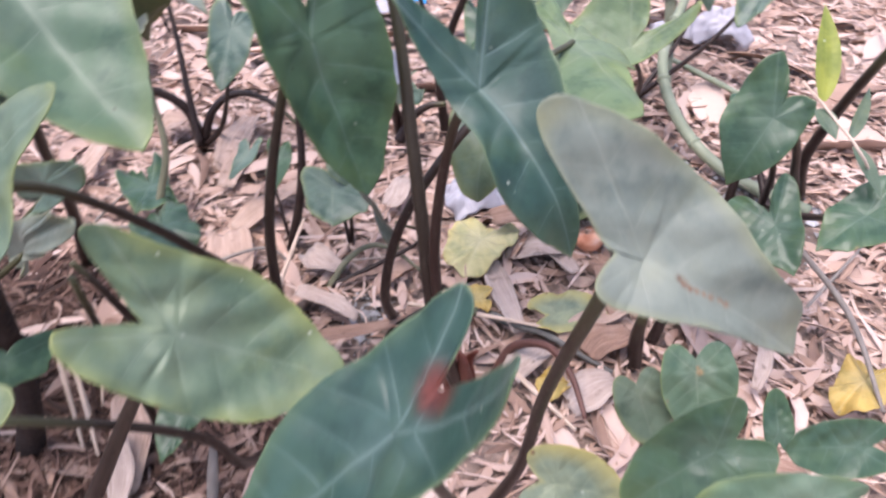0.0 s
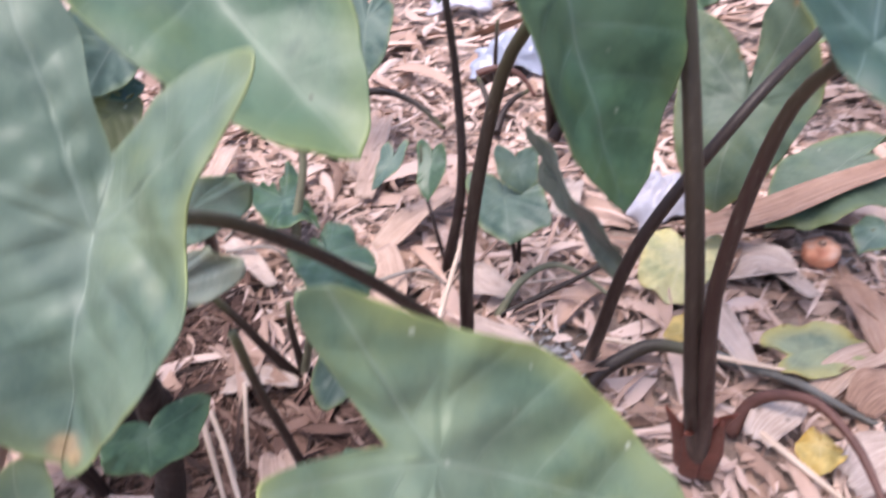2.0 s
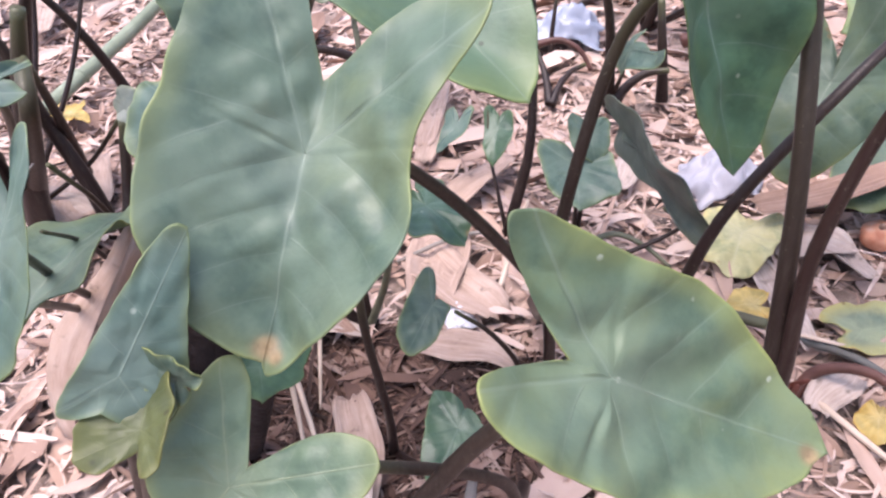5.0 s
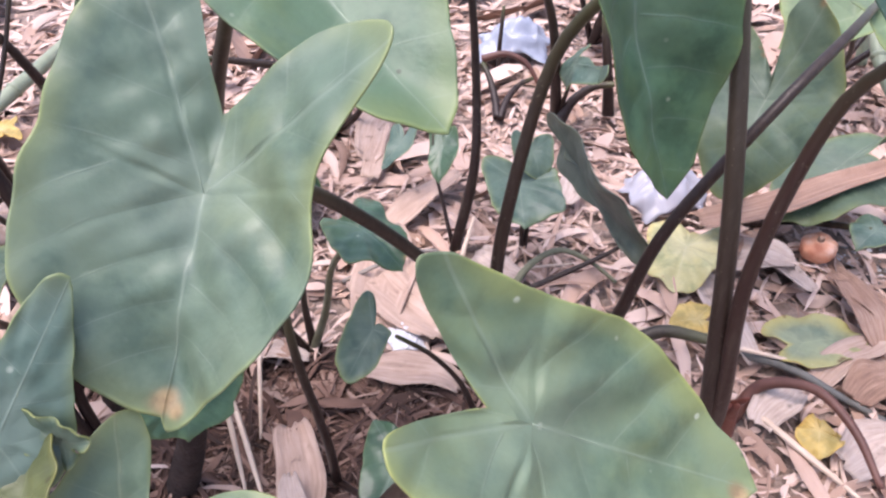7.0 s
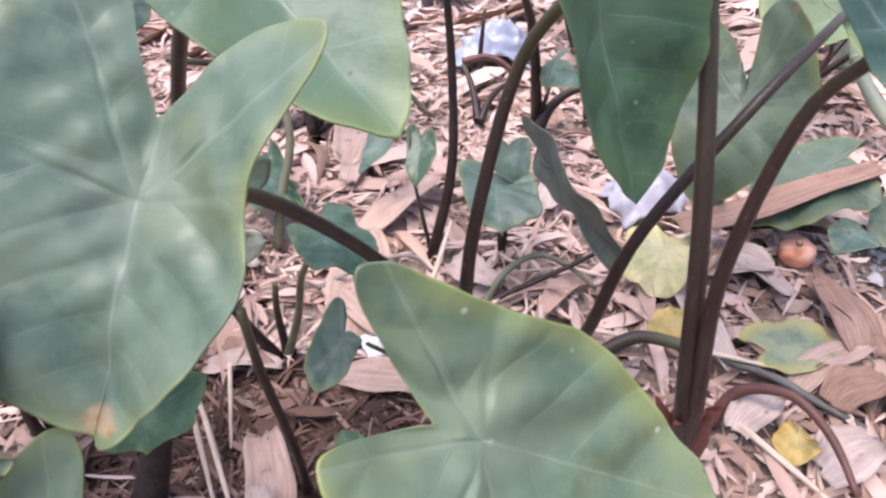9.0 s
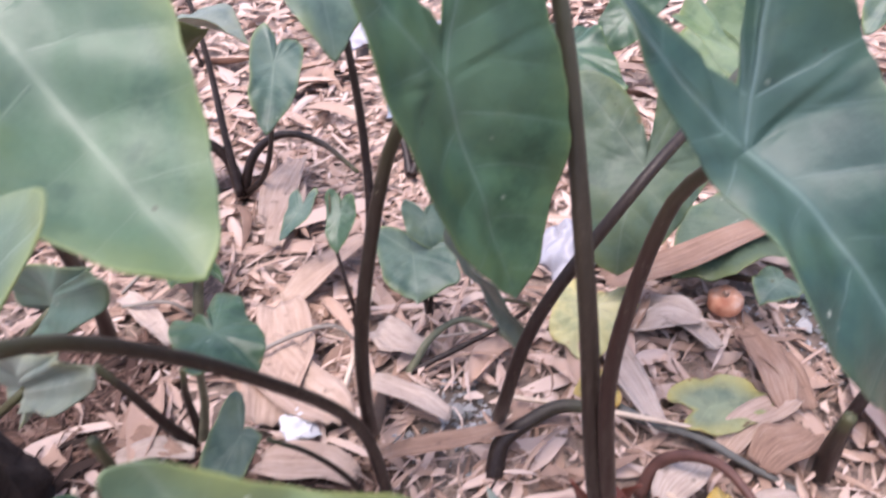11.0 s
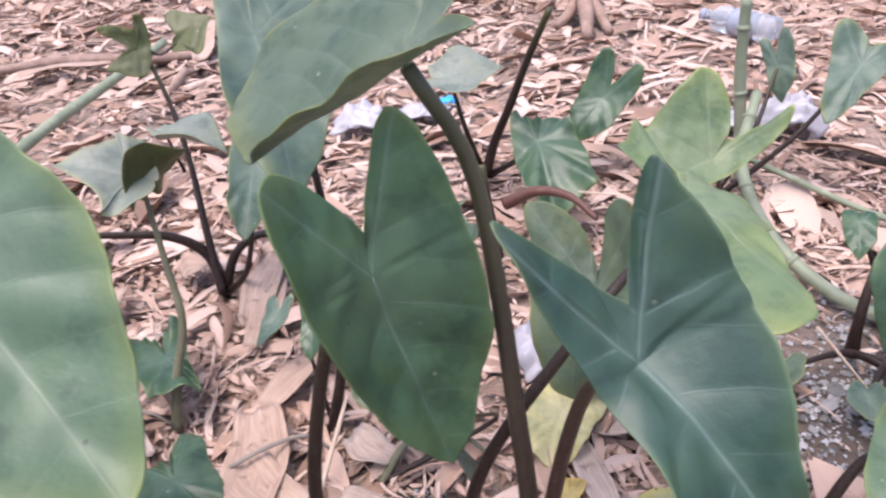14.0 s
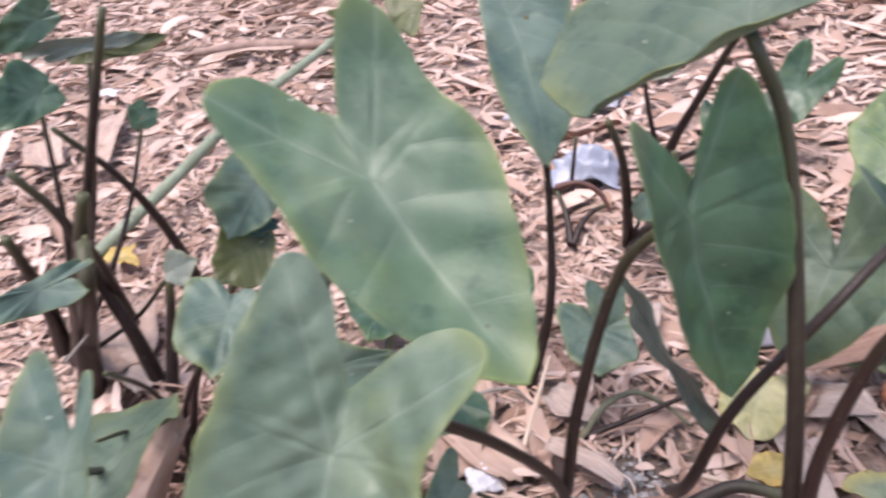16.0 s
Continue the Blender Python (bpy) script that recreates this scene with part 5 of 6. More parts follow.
plant = thing("taro_plant", (-0.058, 0.888, 0.000), "old taro stump with thin bent dry stalks", "taro plant", PLANT)
for pts, r in (([(-0.058, 0.888, 0.000), (-0.064, 0.915, 0.017), (-0.073, 0.940, 0.033), (-0.086, 0.966, 0.048)], 0.007), ([(-0.055, 0.886, 0.000), (-0.047, 0.912, 0.015), (-0.033, 0.937, 0.024), (-0.011, 0.958, 0.027)], 0.0065), ([(-0.066, 1.020, 0.000), (-0.066, 1.026, 0.035), (-0.063, 1.034, 0.068), (-0.060, 1.046, 0.100)], 0.005)):
    stalk(plant, pts, r, r * 0.6)
stalk(plant, [(-0.086, 0.966, 0.050), (-0.052, 0.968, 0.057), (-0.023, 0.963, 0.045), (-0.003, 0.952, 0.016)], 0.006, 0.004, REDSTALK, name="bent_petiole")

plant = thing("taro_plant", (0.021, 0.893, 0.000), "taro plant with thick dark stalks and a small bright leaf", "taro plant", PLANT)
stalk(plant, [(0.021, 0.893, 0.000), (0.018, 0.865, 0.062), (0.015, 0.851, 0.115), (0.007, 0.835, 0.170), (-0.010, 0.808, 0.228)], 0.009, 0.005)
stalk(plant, [(0.022, 0.867, 0.000), (0.038, 0.878, 0.029), (0.064, 0.885, 0.049), (0.097, 0.884, 0.056)], 0.009, 0.005, name="bent_petiole")
leaf(plant, MID, (0.039, 0.824, 0.110), (0.030, 0.822, 0.077), (0.061, 0.804, 0.118), (0.057, 0.842, 0.127), (-1.8, -0.84), (1.01, 0.71), seed=36, fine=0.7)
stalk(plant, [(0.021, 0.893, 0.000), (0.031, 0.862, 0.050), (0.039, 0.824, 0.110)], 0.004, 0.002)

plant = thing("taro_plant", (0.075, 1.132, 0.000), "clump of dark taro stalks with arrow-shaped leaves behind", "taro plant", PLANT)
stalk(plant, [(0.075, 1.132, 0.000), (0.090, 1.078, 0.083), (0.115, 1.049, 0.155), (0.138, 0.998, 0.237), (0.164, 0.946, 0.319)], 0.009, 0.005)
stalk(plant, [(0.091, 0.903, 0.000), (0.086, 0.900, 0.050), (0.080, 0.906, 0.095), (0.075, 0.919, 0.137)], 0.009, 0.006)
stalk(plant, [(0.103, 0.884, 0.094), (0.143, 0.876, 0.115), (0.181, 0.851, 0.120), (0.211, 0.809, 0.110)], 0.009, 0.004, REDSTALK, name="bent_petiole")
leaf(plant, DARK, (0.257, 1.124, 0.128), (0.210, 1.094, 0.072), (0.311, 1.116, 0.181), (0.267, 1.150, 0.200), (-0.47, 0.29), (0.41, 0.38), seed=37, fine=0.8)
leaf(plant, DARK, (0.153, 1.010, 0.117), (0.174, 0.900, 0.052), (0.192, 1.046, 0.135), (0.125, 1.056, 0.142), (-0.49, 0.56), (0.29, 0.34), seed=38, fine=0.8, wave=0.06)
leaf(plant, GREY, (0.033, 1.057, 0.203), (0.110, 1.062, 0.207), (0.005, 1.078, 0.214), (-0.001, 1.033, 0.202), (-0.7, 0.1), (0.7, 0.1), seed=39, fine=0.7)
for c in ((0.257, 1.124, 0.128), (0.153, 1.010, 0.117), (0.033, 1.057, 0.203)):
    b = (0.075, 1.132, 0.000)
    stalk(plant, [b, (0.4 * b[0] + 0.6 * c[0], 0.5 * (b[1] + c[1]), c[2] * 0.5), c], 0.006, 0.0035)

plant = thing("taro_plant", (0.218, 0.675, 0.000), "taro plant with broad torn mid-green leaves", "taro plant", PLANT)
arrow_leaf(plant, PALE, (0.166, 0.533, 0.221), (0.147, 0.488, 0.158), -0.52, ((0.22, 0.94), (0.44, 0.41), (0.59, -0.20), (0.79, -0.75), (0.35, -0.69)), ((-0.22, 0.84), (-0.54, 0.42), (-0.64, -0.16), (-0.33, -0.83), (-0.01, -0.84)), (-0.00, -0.19), (0.17, 0.27, 0.09, 0.25, 0.17, 0.36, -0.08), fine=1.6, wave=0.04, holes=3, seed=11, label="broad green blade with a torn upper lobe")
leaf(plant, PALE, (0.303, 0.681, 0.070), (0.229, 0.628, 0.035), (0.353, 0.643, 0.059), (0.355, 0.724, 0.078), (-0.49, 0.58), (0.42, 0.17), seed=41)
leaf(plant, MID, (0.316, 0.597, 0.055), (0.294, 0.577, 0.047), (0.334, 0.586, 0.055), (0.317, 0.623, 0.055), (-0.7, 0.1), (0.7, 0.1), seed=42, fine=0.7, holes=2)
for c in ((0.165, 0.539, 0.219), (0.303, 0.681, 0.070), (0.316, 0.597, 0.055)):
    stalk(plant, [(0.218, 0.675, 0.000), (0.5 * c[0] + 0.11, 0.5 * c[1] + 0.35, c[2] * 0.45), c], 0.0065, 0.0035)

plant = thing("taro_plant", (0.507, 0.708, 0.000), "taro plant with several dark stalks and upright green leaves", "taro plant", PLANT)
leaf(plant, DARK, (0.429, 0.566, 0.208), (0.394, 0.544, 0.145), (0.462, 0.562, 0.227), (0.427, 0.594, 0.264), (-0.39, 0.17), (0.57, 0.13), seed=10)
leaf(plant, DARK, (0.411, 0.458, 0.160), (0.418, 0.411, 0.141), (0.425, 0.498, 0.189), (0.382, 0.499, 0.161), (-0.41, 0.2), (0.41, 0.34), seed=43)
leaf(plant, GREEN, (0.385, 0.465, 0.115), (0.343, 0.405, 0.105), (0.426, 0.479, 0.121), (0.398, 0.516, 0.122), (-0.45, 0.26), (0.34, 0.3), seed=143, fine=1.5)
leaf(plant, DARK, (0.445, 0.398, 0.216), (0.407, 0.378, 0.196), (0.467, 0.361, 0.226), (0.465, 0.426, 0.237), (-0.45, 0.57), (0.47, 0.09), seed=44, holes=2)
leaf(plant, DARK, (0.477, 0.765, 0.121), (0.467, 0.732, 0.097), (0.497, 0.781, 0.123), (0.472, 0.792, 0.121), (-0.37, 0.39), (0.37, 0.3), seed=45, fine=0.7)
leaf(plant, PALE, (0.373, 0.644, 0.030), (0.364, 0.619, 0.020), (0.401, 0.665, 0.030), (0.377, 0.699, 0.030), (-0.7, 0.1), (0.7, 0.1), seed=46, fine=0.7)
leaf(plant, MID, (0.437, 0.605, 0.030), (0.433, 0.580, 0.020), (0.456, 0.621, 0.030), (0.436, 0.626, 0.030), (-0.7, 0.1), (0.7, 0.1), seed=47, fine=0.7)
for c in ((0.429, 0.566, 0.208), (0.411, 0.458, 0.160), (0.385, 0.465, 0.115), (0.445, 0.398, 0.216), (0.477, 0.765, 0.121), (0.373, 0.644, 0.030), (0.437, 0.605, 0.030)):
    foot_at = (0.52 + 0.12 * (c[0] - 0.5), 0.69 + 0.3 * (c[2] - 0.15), 0.0)
    stalk(plant, [foot_at, (0.45 * c[0] + 0.29, 0.5 * c[1] + 0.36, c[2] * 0.45), c], 0.006, 0.003)
stalk(plant, [(0.573, 0.742, 0.000), (0.548, 0.711, 0.073), (0.552, 0.698, 0.126), (0.545, 0.654, 0.197), (0.537, 0.603, 0.269)], 0.009, 0.006)
stalk(plant, [(0.571, 0.747, 0.000), (0.536, 0.699, 0.062), (0.516, 0.671, 0.107), (0.487, 0.636, 0.160)], 0.008, 0.005)
stalk(plant, [(0.466, 0.693, 0.000), (0.466, 0.698, 0.039), (0.472, 0.709, 0.073), (0.486, 0.730, 0.101)], 0.008, 0.005)

plant = thing("taro_plant", (0.331, 0.465, 0.000), "taro stalk arching over bare grey soil", "taro plant", PLANT)
stalk(plant, [(0.331, 0.465, 0.000), (0.346, 0.474, 0.050), (0.369, 0.486, 0.087), (0.402, 0.485, 0.114)], 0.0065, 0.004, name="bent_petiole")

plant = thing("taro_plant", (0.350, 0.254, 0.000), "low taro plant with overlapping rounded green leaves", "taro plant", PLANT)
ROUND = (((0.26, 0.90), (0.48, 0.50), (0.55, 0.02), (0.42, -0.46), (0.20, -0.50)), ((-0.26, 0.90), (-0.50, 0.50), (-0.56, 0.00), (-0.44, -0.48), (-0.20, -0.50)), (0.0, -0.24))


def low_leaf(mat, c, tip, roll, seed, wide=1.0, bend=(0.12, 0.16, 0.1, 0.1, -0.05, -0.1, -0.1), **shape):
    right, left = (tuple((wide * u, v) for u, v in half) for half in ROUND[:2])
    arrow_leaf(plant, mat, c, tip, roll, right, left, ROUND[2], bend, seed=seed, fine=1.4, wave=0.012, **shape)
    stalk(plant, [(0.350, 0.254, 0.000), (0.5 * c[0] + 0.165, 0.5 * c[1] + 0.10, c[2] * 0.5), c], 0.004, 0.0025)


low_leaf(GREEN, (0.274, 0.220, 0.233), (0.277, 0.197, 0.207), 0.0, 50, 1.12, scars=((-0.05, -0.02, 0.06), (-0.02, -0.10, 0.03)), holes=1)
low_leaf(PALE, (0.244, 0.215, 0.218), (0.253, 0.197, 0.197), 0.0, 51, 1.00, holes=1)
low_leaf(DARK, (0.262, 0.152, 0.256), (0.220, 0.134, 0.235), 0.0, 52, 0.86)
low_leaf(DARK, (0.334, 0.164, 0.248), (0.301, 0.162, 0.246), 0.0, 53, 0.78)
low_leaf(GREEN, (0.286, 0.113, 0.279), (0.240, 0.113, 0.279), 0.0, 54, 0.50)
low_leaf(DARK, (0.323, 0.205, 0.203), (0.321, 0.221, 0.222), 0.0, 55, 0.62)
low_leaf(MOTTLED, (0.200, 0.193, 0.158), (0.241, 0.188, 0.152), 0.0, 56, 1.10, holes=2)

plant = thing("taro_plant", (0.403, 1.020, 0.000), "far taro plant with pale three-pointed leaves", "taro plant", PLANT)
leaf(plant, FRESH, (0.348, 0.871, 0.149), (0.268, 0.845, 0.122), (0.429, 0.869, 0.214), (0.347, 0.934, 0.243), (-0.32, -0.25), (0.85, 0.45), seed=60, fine=0.8)
leaf(plant, MID, (0.519, 1.157, 0.151), (0.524, 1.128, 0.104), (0.527, 1.175, 0.204), (0.503, 1.187, 0.185), (-0.47, 0.24), (0.27, 0.17), seed=61, fine=0.7)
leaf(plant, MID, (0.583, 1.047, 0.187), (0.524, 0.988, 0.130), (0.621, 1.038, 0.219), (0.568, 1.092, 0.238), (-0.2, 0.58), (0.27, 0.39), seed=62, fine=0.8)
for c in ((0.348, 0.871, 0.149), (0.519, 1.157, 0.151), (0.583, 1.047, 0.187)):
    stalk(plant, [(0.403, 1.020, 0.000), (0.5 * c[0] + 0.21, 0.5 * c[1] + 0.5, c[2] * 0.5), c], 0.0055, 0.003)

# ---- fallen leaves ----
def fallen(mat, *key, label="", seed=0, **shape):
    me, n, ribs = blade_mesh(*key, seed=seed, **shape)
    ob = part("fallen_leaf", me, mat)
    add_ribs(ob, mat, key, n, ribs)
    thick = ob.modifiers.new("thickness", "SOLIDIFY")
    thick.thickness, thick.offset = 0.0008, -1
    return tagged(ob, label, "fallen leaf", "fallen yellowing leaves")


fallen(YELLOW, (0.151, 0.599, 0.025), (0.132, 0.534, 0.020), (0.196, 0.613, 0.030), (0.121, 0.631, 0.030), (-0.45, 0.42), (0.5, 0.57), label="fallen pale yellow taro leaf on the litter", seed=80, sharp=0.2, wave=0.06, holes=3)
def fallen_oval(mat, c, tip, roll, label, seed, wide=1.0, **shape):
    right, left = (tuple((wide * u, v) for u, v in half) for half in ROUND[:2])
    me, n, ribs = arrow_mesh(c, tip, roll, right, left, ROUND[2], (0.06, 0.08, 0.05, 0.05, 0.04, 0.0, 0.0), wave=0.05, seed=seed, **shape)
    ob = part("fallen_leaf", me, mat)
    add_ribs(ob, mat, (c, tip), n, ribs)
    thick = ob.modifiers.new("thickness", "SOLIDIFY")
    thick.thickness, thick.offset = 0.0008, -1
    return tagged(ob, label, "fallen leaf", "fallen yellowing leaves")


fallen_oval(MOTTLED, (0.233, 0.482, 0.020), (0.287, 0.494, 0.018), 0.84, "fallen green and yellow taro leaf with brown holes", 81, 0.95, holes=6)
fallen(GOLD, (0.149, 0.503, 0.020), (0.123, 0.494, 0.020), (0.161, 0.485, 0.020), (0.163, 0.522, 0.020), (-0.7, 0.1), (0.7, 0.1), label="fallen bright yellow leaf under a thick stalk", seed=82, wave=0.06)
fallen(GOLD, (0.223, 0.393, 0.020), (0.219, 0.372, 0.012), (0.234, 0.391, 0.020), (0.221, 0.407, 0.020), (-0.7, 0.1), (0.7, 0.1), label="small fallen deep yellow leaf on pale litter", seed=83, wave=0.08, sharp=0.2)

fallen(GOLD, (0.509, 0.394, 0.030), (0.476, 0.367, 0.020), (0.545, 0.404, 0.040), (0.510, 0.424, 0.030), (-0.58, 0.51), (0.36, 0.6), label="fallen ragged yellow leaf on grey soil", seed=84, wave=0.1, sharp=0.1, holes=5)
fallen(GOLD, (-0.741, 0.793, 0.020), (-0.764, 0.769, 0.020), (-0.698, 0.773, 0.020), (-0.737, 0.825, 0.020), (-0.7, 0.1), (0.7, 0.1), label="small fallen yellow leaf among dark stalks", seed=85, wave=0.08)


# ---- fruit and rubbish ----
def lump(name, at, size, mat, label, category, seed, rough=0.12, rings=20, sides=28):
    rng = np.random.default_rng(seed)
    off = rng.uniform(0, 50, 3)
    verts, faces = [], []
    for k in range(rings + 1):
        a = math.pi * k / rings
        for s in range(sides):
            b = 2 * math.pi * s / sides
            d = Vector((math.sin(a) * math.cos(b), math.sin(a) * math.sin(b), math.cos(a)))
            r = 1 + rough * noise.fractal(d * 1.6 + Vector(off), 0.7, 2.0, 4)
            verts.append((at[0] + size[0] * r * d.x, at[1] + size[1] * r * d.y, at[2] + size[2] * r * d.z))
    for k in range(rings):
        for s in range(sides):
            a, b = k * sides + s, k * sides + (s + 1) % sides
            faces.append((a, a + sides, b + sides, b))
    return tagged(part(name, mesh_from(name, verts, faces), mat), label, category)


FRUIT = plain("fruit_skin", [(0.30, (0.14, 0.045, 0.03)), (0.40, (0.56, 0.20, 0.11)), (0.55, (0.66, 0.31, 0.19)), (0.75, (0.74, 0.52, 0.42))], 55, 0.45, (70, 0.5, 0.002))
fruit = lump("fruit", (0.281, 0.616, 0.016), (0.0175, 0.016, 0.015), FRUIT, "wrinkled orange-red round fruit fallen on the litter", "fruit", 5, 0.08)
stem_scar = part("stem_scar", tube_mesh("stem_scar", [(0.275, 0.605, 0.036), (0.274, 0.601, 0.041)], [0.0035, 0.002], 8, 4), BROWNDRY)
under(stem_scar, fruit)


def crumpled(name, at, size, height, mat, label, category, seed, n=26, turn=0.0):
    """A crumpled sheet: a creased, domed square of thin stuff."""
    rng = np.random.default_rng(seed)
    off = Vector(rng.uniform(0, 50, 3))
    verts, faces = [], []
    ca, sa = math.cos(turn), math.sin(turn)
    for j in range(n + 1):
        for i in range(n + 1):
            u, v = 2 * i / n - 1, 2 * j / n - 1
            e = noise.fractal(Vector((u * 1.3, v * 1.3, 0)) + off, 0.8, 2.0, 3)
            crease = 0.8 * abs(noise.noise(Vector((u * 1.7, v * 1.7, 3)) + off)) + 0.3 * abs(noise.noise(Vector((u * 4, v * 4, 7)) + off))
            shrink = 1 + 0.28 * e
            x, y = u * shrink * size[0], v * shrink * size[1]
            dome = max(0.0, 1 - 0.8 * (u * u + v * v) * 0.75)
            z = height * (dome * (0.55 + 0.8 * crease) + 0.08 * e)
            verts.append((at[0] + ca * x - sa * y, at[1] + sa * x + ca * y, max(0.003, at[2] + z)))
    for j in range(n):
        for i in range(n):
            p = j * (n + 1) + i
            faces.append((p, p + 1, p + n + 2, p + n + 1))
    ob = part(name, mesh_from(name, verts, faces, smooth=True), mat)
    thick = ob.modifiers.new("thickness", "SOLIDIFY")
    thick.thickness = 0.0006
    return tagged(ob, label, category)


WHITE = plain("white_plastic", [(0.2, (0.29, 0.28, 0.31)), (0.8, (0.45, 0.43, 0.46))], 14, 0.4, (30, 0.3, 0.003), spec=0.5)
PAPER = plain("white_paper", [(0.2, (0.50, 0.49, 0.51)), (0.8, (0.70, 0.69, 0.71))], 20, 0.8, (40, 0.3, 0.002))
BLUEISH = plain("bluish_plastic", [(0.2, (0.22, 0.24, 0.30)), (0.8, (0.33, 0.35, 0.41))], 12, 0.32, (24, 0.35, 0.003), spec=0.6)
BLUE = plain("blue_print", [(0.2, (0.02, 0.28, 0.72)), (0.8, (0.05, 0.42, 0.86))], 40, 0.4, (40, 0.2, 0.001))
crumpled("paper_scrap", (-0.111, 0.467, 0.008), (0.015, 0.018), 0.012, PAPER, "crumpled white scrap of paper on the litter", "paper", 3, turn=0.5)
crumpled("plastic_bag", (-0.046, 1.078, 0.012), (0.058, 0.045), 0.055, BLUEISH, "thin bluish crumpled plastic bag on the ground", "plastic bag", 4)
crumpled("plastic_bag", (0.139, 0.707, 0.006), (0.044, 0.040), 0.042, WHITE, "crumpled white plastic bag behind green leaves", "plastic bag", 6, turn=0.4)
crumpled("plastic_bag", (0.593, 1.246, 0.010), (0.050, 0.035), 0.075, WHITE, "white crumpled plastic bag on far litter", "plastic bag", 7, turn=-0.3)
crumpled("plastic_bag", (0.503, 1.279, 0.006), (0.045, 0.03), 0.028, WHITE, "flat grey-white scrap of plastic on far litter", "plastic bag", 9)
crumpled("plastic_bag", (-0.162, 1.352, 0.010), (0.055, 0.045), 0.05, WHITE, "white crumpled plastic bag between stalks", "plastic bag", 8)
crumpled("paper_scrap", (-1.295, 1.529, 0.008), (0.03, 0.02), 0.012, PAPER, "white paper scrap far back on the litter", "paper", 13)
wrapper = crumpled("wrapper", (-0.043, 1.395, 0.008), (0.045, 0.028), 0.02, WHITE, "white food wrapper with a bright blue corner", "wrapper", 10)
blue_end = crumpled("blue_corner", (0.002, 1.431, 0.012), (0.020, 0.013), 0.016, BLUE, "bright blue printed corner", "x", 12, n=10)
del blue_end["category"]
under(blue_end, wrapper)


def plastic():
    m, t, b = material("clear_plastic")
    b.inputs["Base Color"].default_value = (0.80, 0.86, 0.92, 1)
    b.inputs["Roughness"].default_value = 0.12
    b.inputs["Transmission Weight"].default_value = 0.75
    b.inputs["IOR"].default_value = 1.2
    bump(t, b, noisy(t, 60, 3), 0.3, 0.003)
    return m


def build_bottle(a, b):
    a, b = np.array(a), np.array(b)
    bottle = thing("water_bottle", tuple(a * [1, 1, 0]), "clear ribbed plastic water bottle lying on straw", "bottle")
    clear = plastic()
    d = b - a
    at = [a + d * k for k in np.linspace(0, 0.86, 24)]
    r = [0.008 if k == 0 else 0.029 * (1 + (0.05 if k % 2 else -0.03)) for k in range(24)]
    r[-3], r[-2], r[-1] = 0.026, 0.019, 0.012
    body = under(part("body", tube_mesh("body", at, r, 18, 60), clear, None, "clear ribbed plastic"), bottle)
    under(part("label", tube_mesh("label", [a + d * 0.32, a + d * 0.55], [0.0312, 0.0312], 18, 8), BLUEISH, None, "pale blue paper sleeve"), bottle)
    under(part("neck", tube_mesh("neck", [a + d * 0.86, a + d * 0.93], [0.012, 0.012], 14, 4), clear), bottle)
    under(part("cap", tube_mesh("cap", [a + d * 0.93, b], [0.0145, 0.0145], 16, 4), BLUEISH, None, "blue-grey screw cap"), bottle)


build_bottle((0.721, 1.686, 0.030), (0.600, 1.851, 0.030))


# ---- canes, sticks and twigs ----
CANE = plain("bamboo_cane", [(0.2, (0.14, 0.165, 0.105)), (0.6, (0.24, 0.27, 0.185)), (0.9, (0.36, 0.37, 0.30))], 22, 0.5, (60, 0.3, 0.001))
BARK = plain("bark", [(0.2, (0.16, 0.10, 0.075)), (0.7, (0.36, 0.25, 0.20)), (0.95, (0.50, 0.38, 0.32))], 26, 0.85, (70, 0.7, 0.004))
STRAW = plain("straw", [(0.2, (0.42, 0.31, 0.23)), (0.8, (0.66, 0.53, 0.42))], 20, 0.7, (60, 0.3, 0.001))
GREYTWIG = plain("grey_twig", [(0.2, (0.16, 0.135, 0.115)), (0.8, (0.30, 0.26, 0.225))], 30, 0.8, (80, 0.4, 0.001))


def cane(points, radius, label, nodes=4):
    stick = thing("bamboo_cane", (points[0][0], points[0][1], 0.0), label, "bamboo cane", "bamboo canes")
    under(part("culm", tube_mesh("culm", points, [radius, radius, radius * 0.85], 12, 40), CANE), stick)
    line = spline(points, 60)
    for k in range(nodes):
        j = int(59 * (k + 0.6) / nodes)
        d = unit(line[min(59, j + 1)] - line[j - 1]) * 0.004
        under(part("node", tube_mesh("node", [line[j] - d, line[j], line[j] + d], [radius * 0.95, radius * 1.25, radius * 0.95], 12, 7), CANE, None, "swollen pale joint"), stick)


cane([(0.574, 0.703, 0.000), (0.487, 0.785, 0.007), (0.433, 0.872, 0.041), (0.421, 0.971, 0.090), (0.466, 1.078, 0.143)], 0.0085, "grey-green crooked bamboo cane lying on litter", 4)
cane([(0.443, 1.187, 0.020), (0.480, 1.095, 0.029), (0.516, 1.007, 0.038), (0.552, 0.923, 0.046), (0.594, 0.844, 0.055)], 0.0045, "thin dark bamboo branch across the litter", 3)
cane([(-0.783, 0.760, 0.020), (-0.745, 0.964, 0.054), (-0.708, 1.170, 0.090), (-0.663, 1.376, 0.109), (-0.618, 1.583, 0.127)], 0.0105, "green bamboo cane slanting over the litter", 4)
cane([(0.460, 1.067, 0.000), (0.453, 1.085, 0.088), (0.443, 1.095, 0.178), (0.439, 1.101, 0.268)], 0.0085, "pale green upright bamboo cane", 3)


def twig(points, radius, mat, label, name="twig", category="twig"):
    ob = part(name, tube_mesh(name, points, [radius, radius, radius * 0.6], 7, 20), mat)
    return tagged(ob, label, category, "loose twigs and straws")


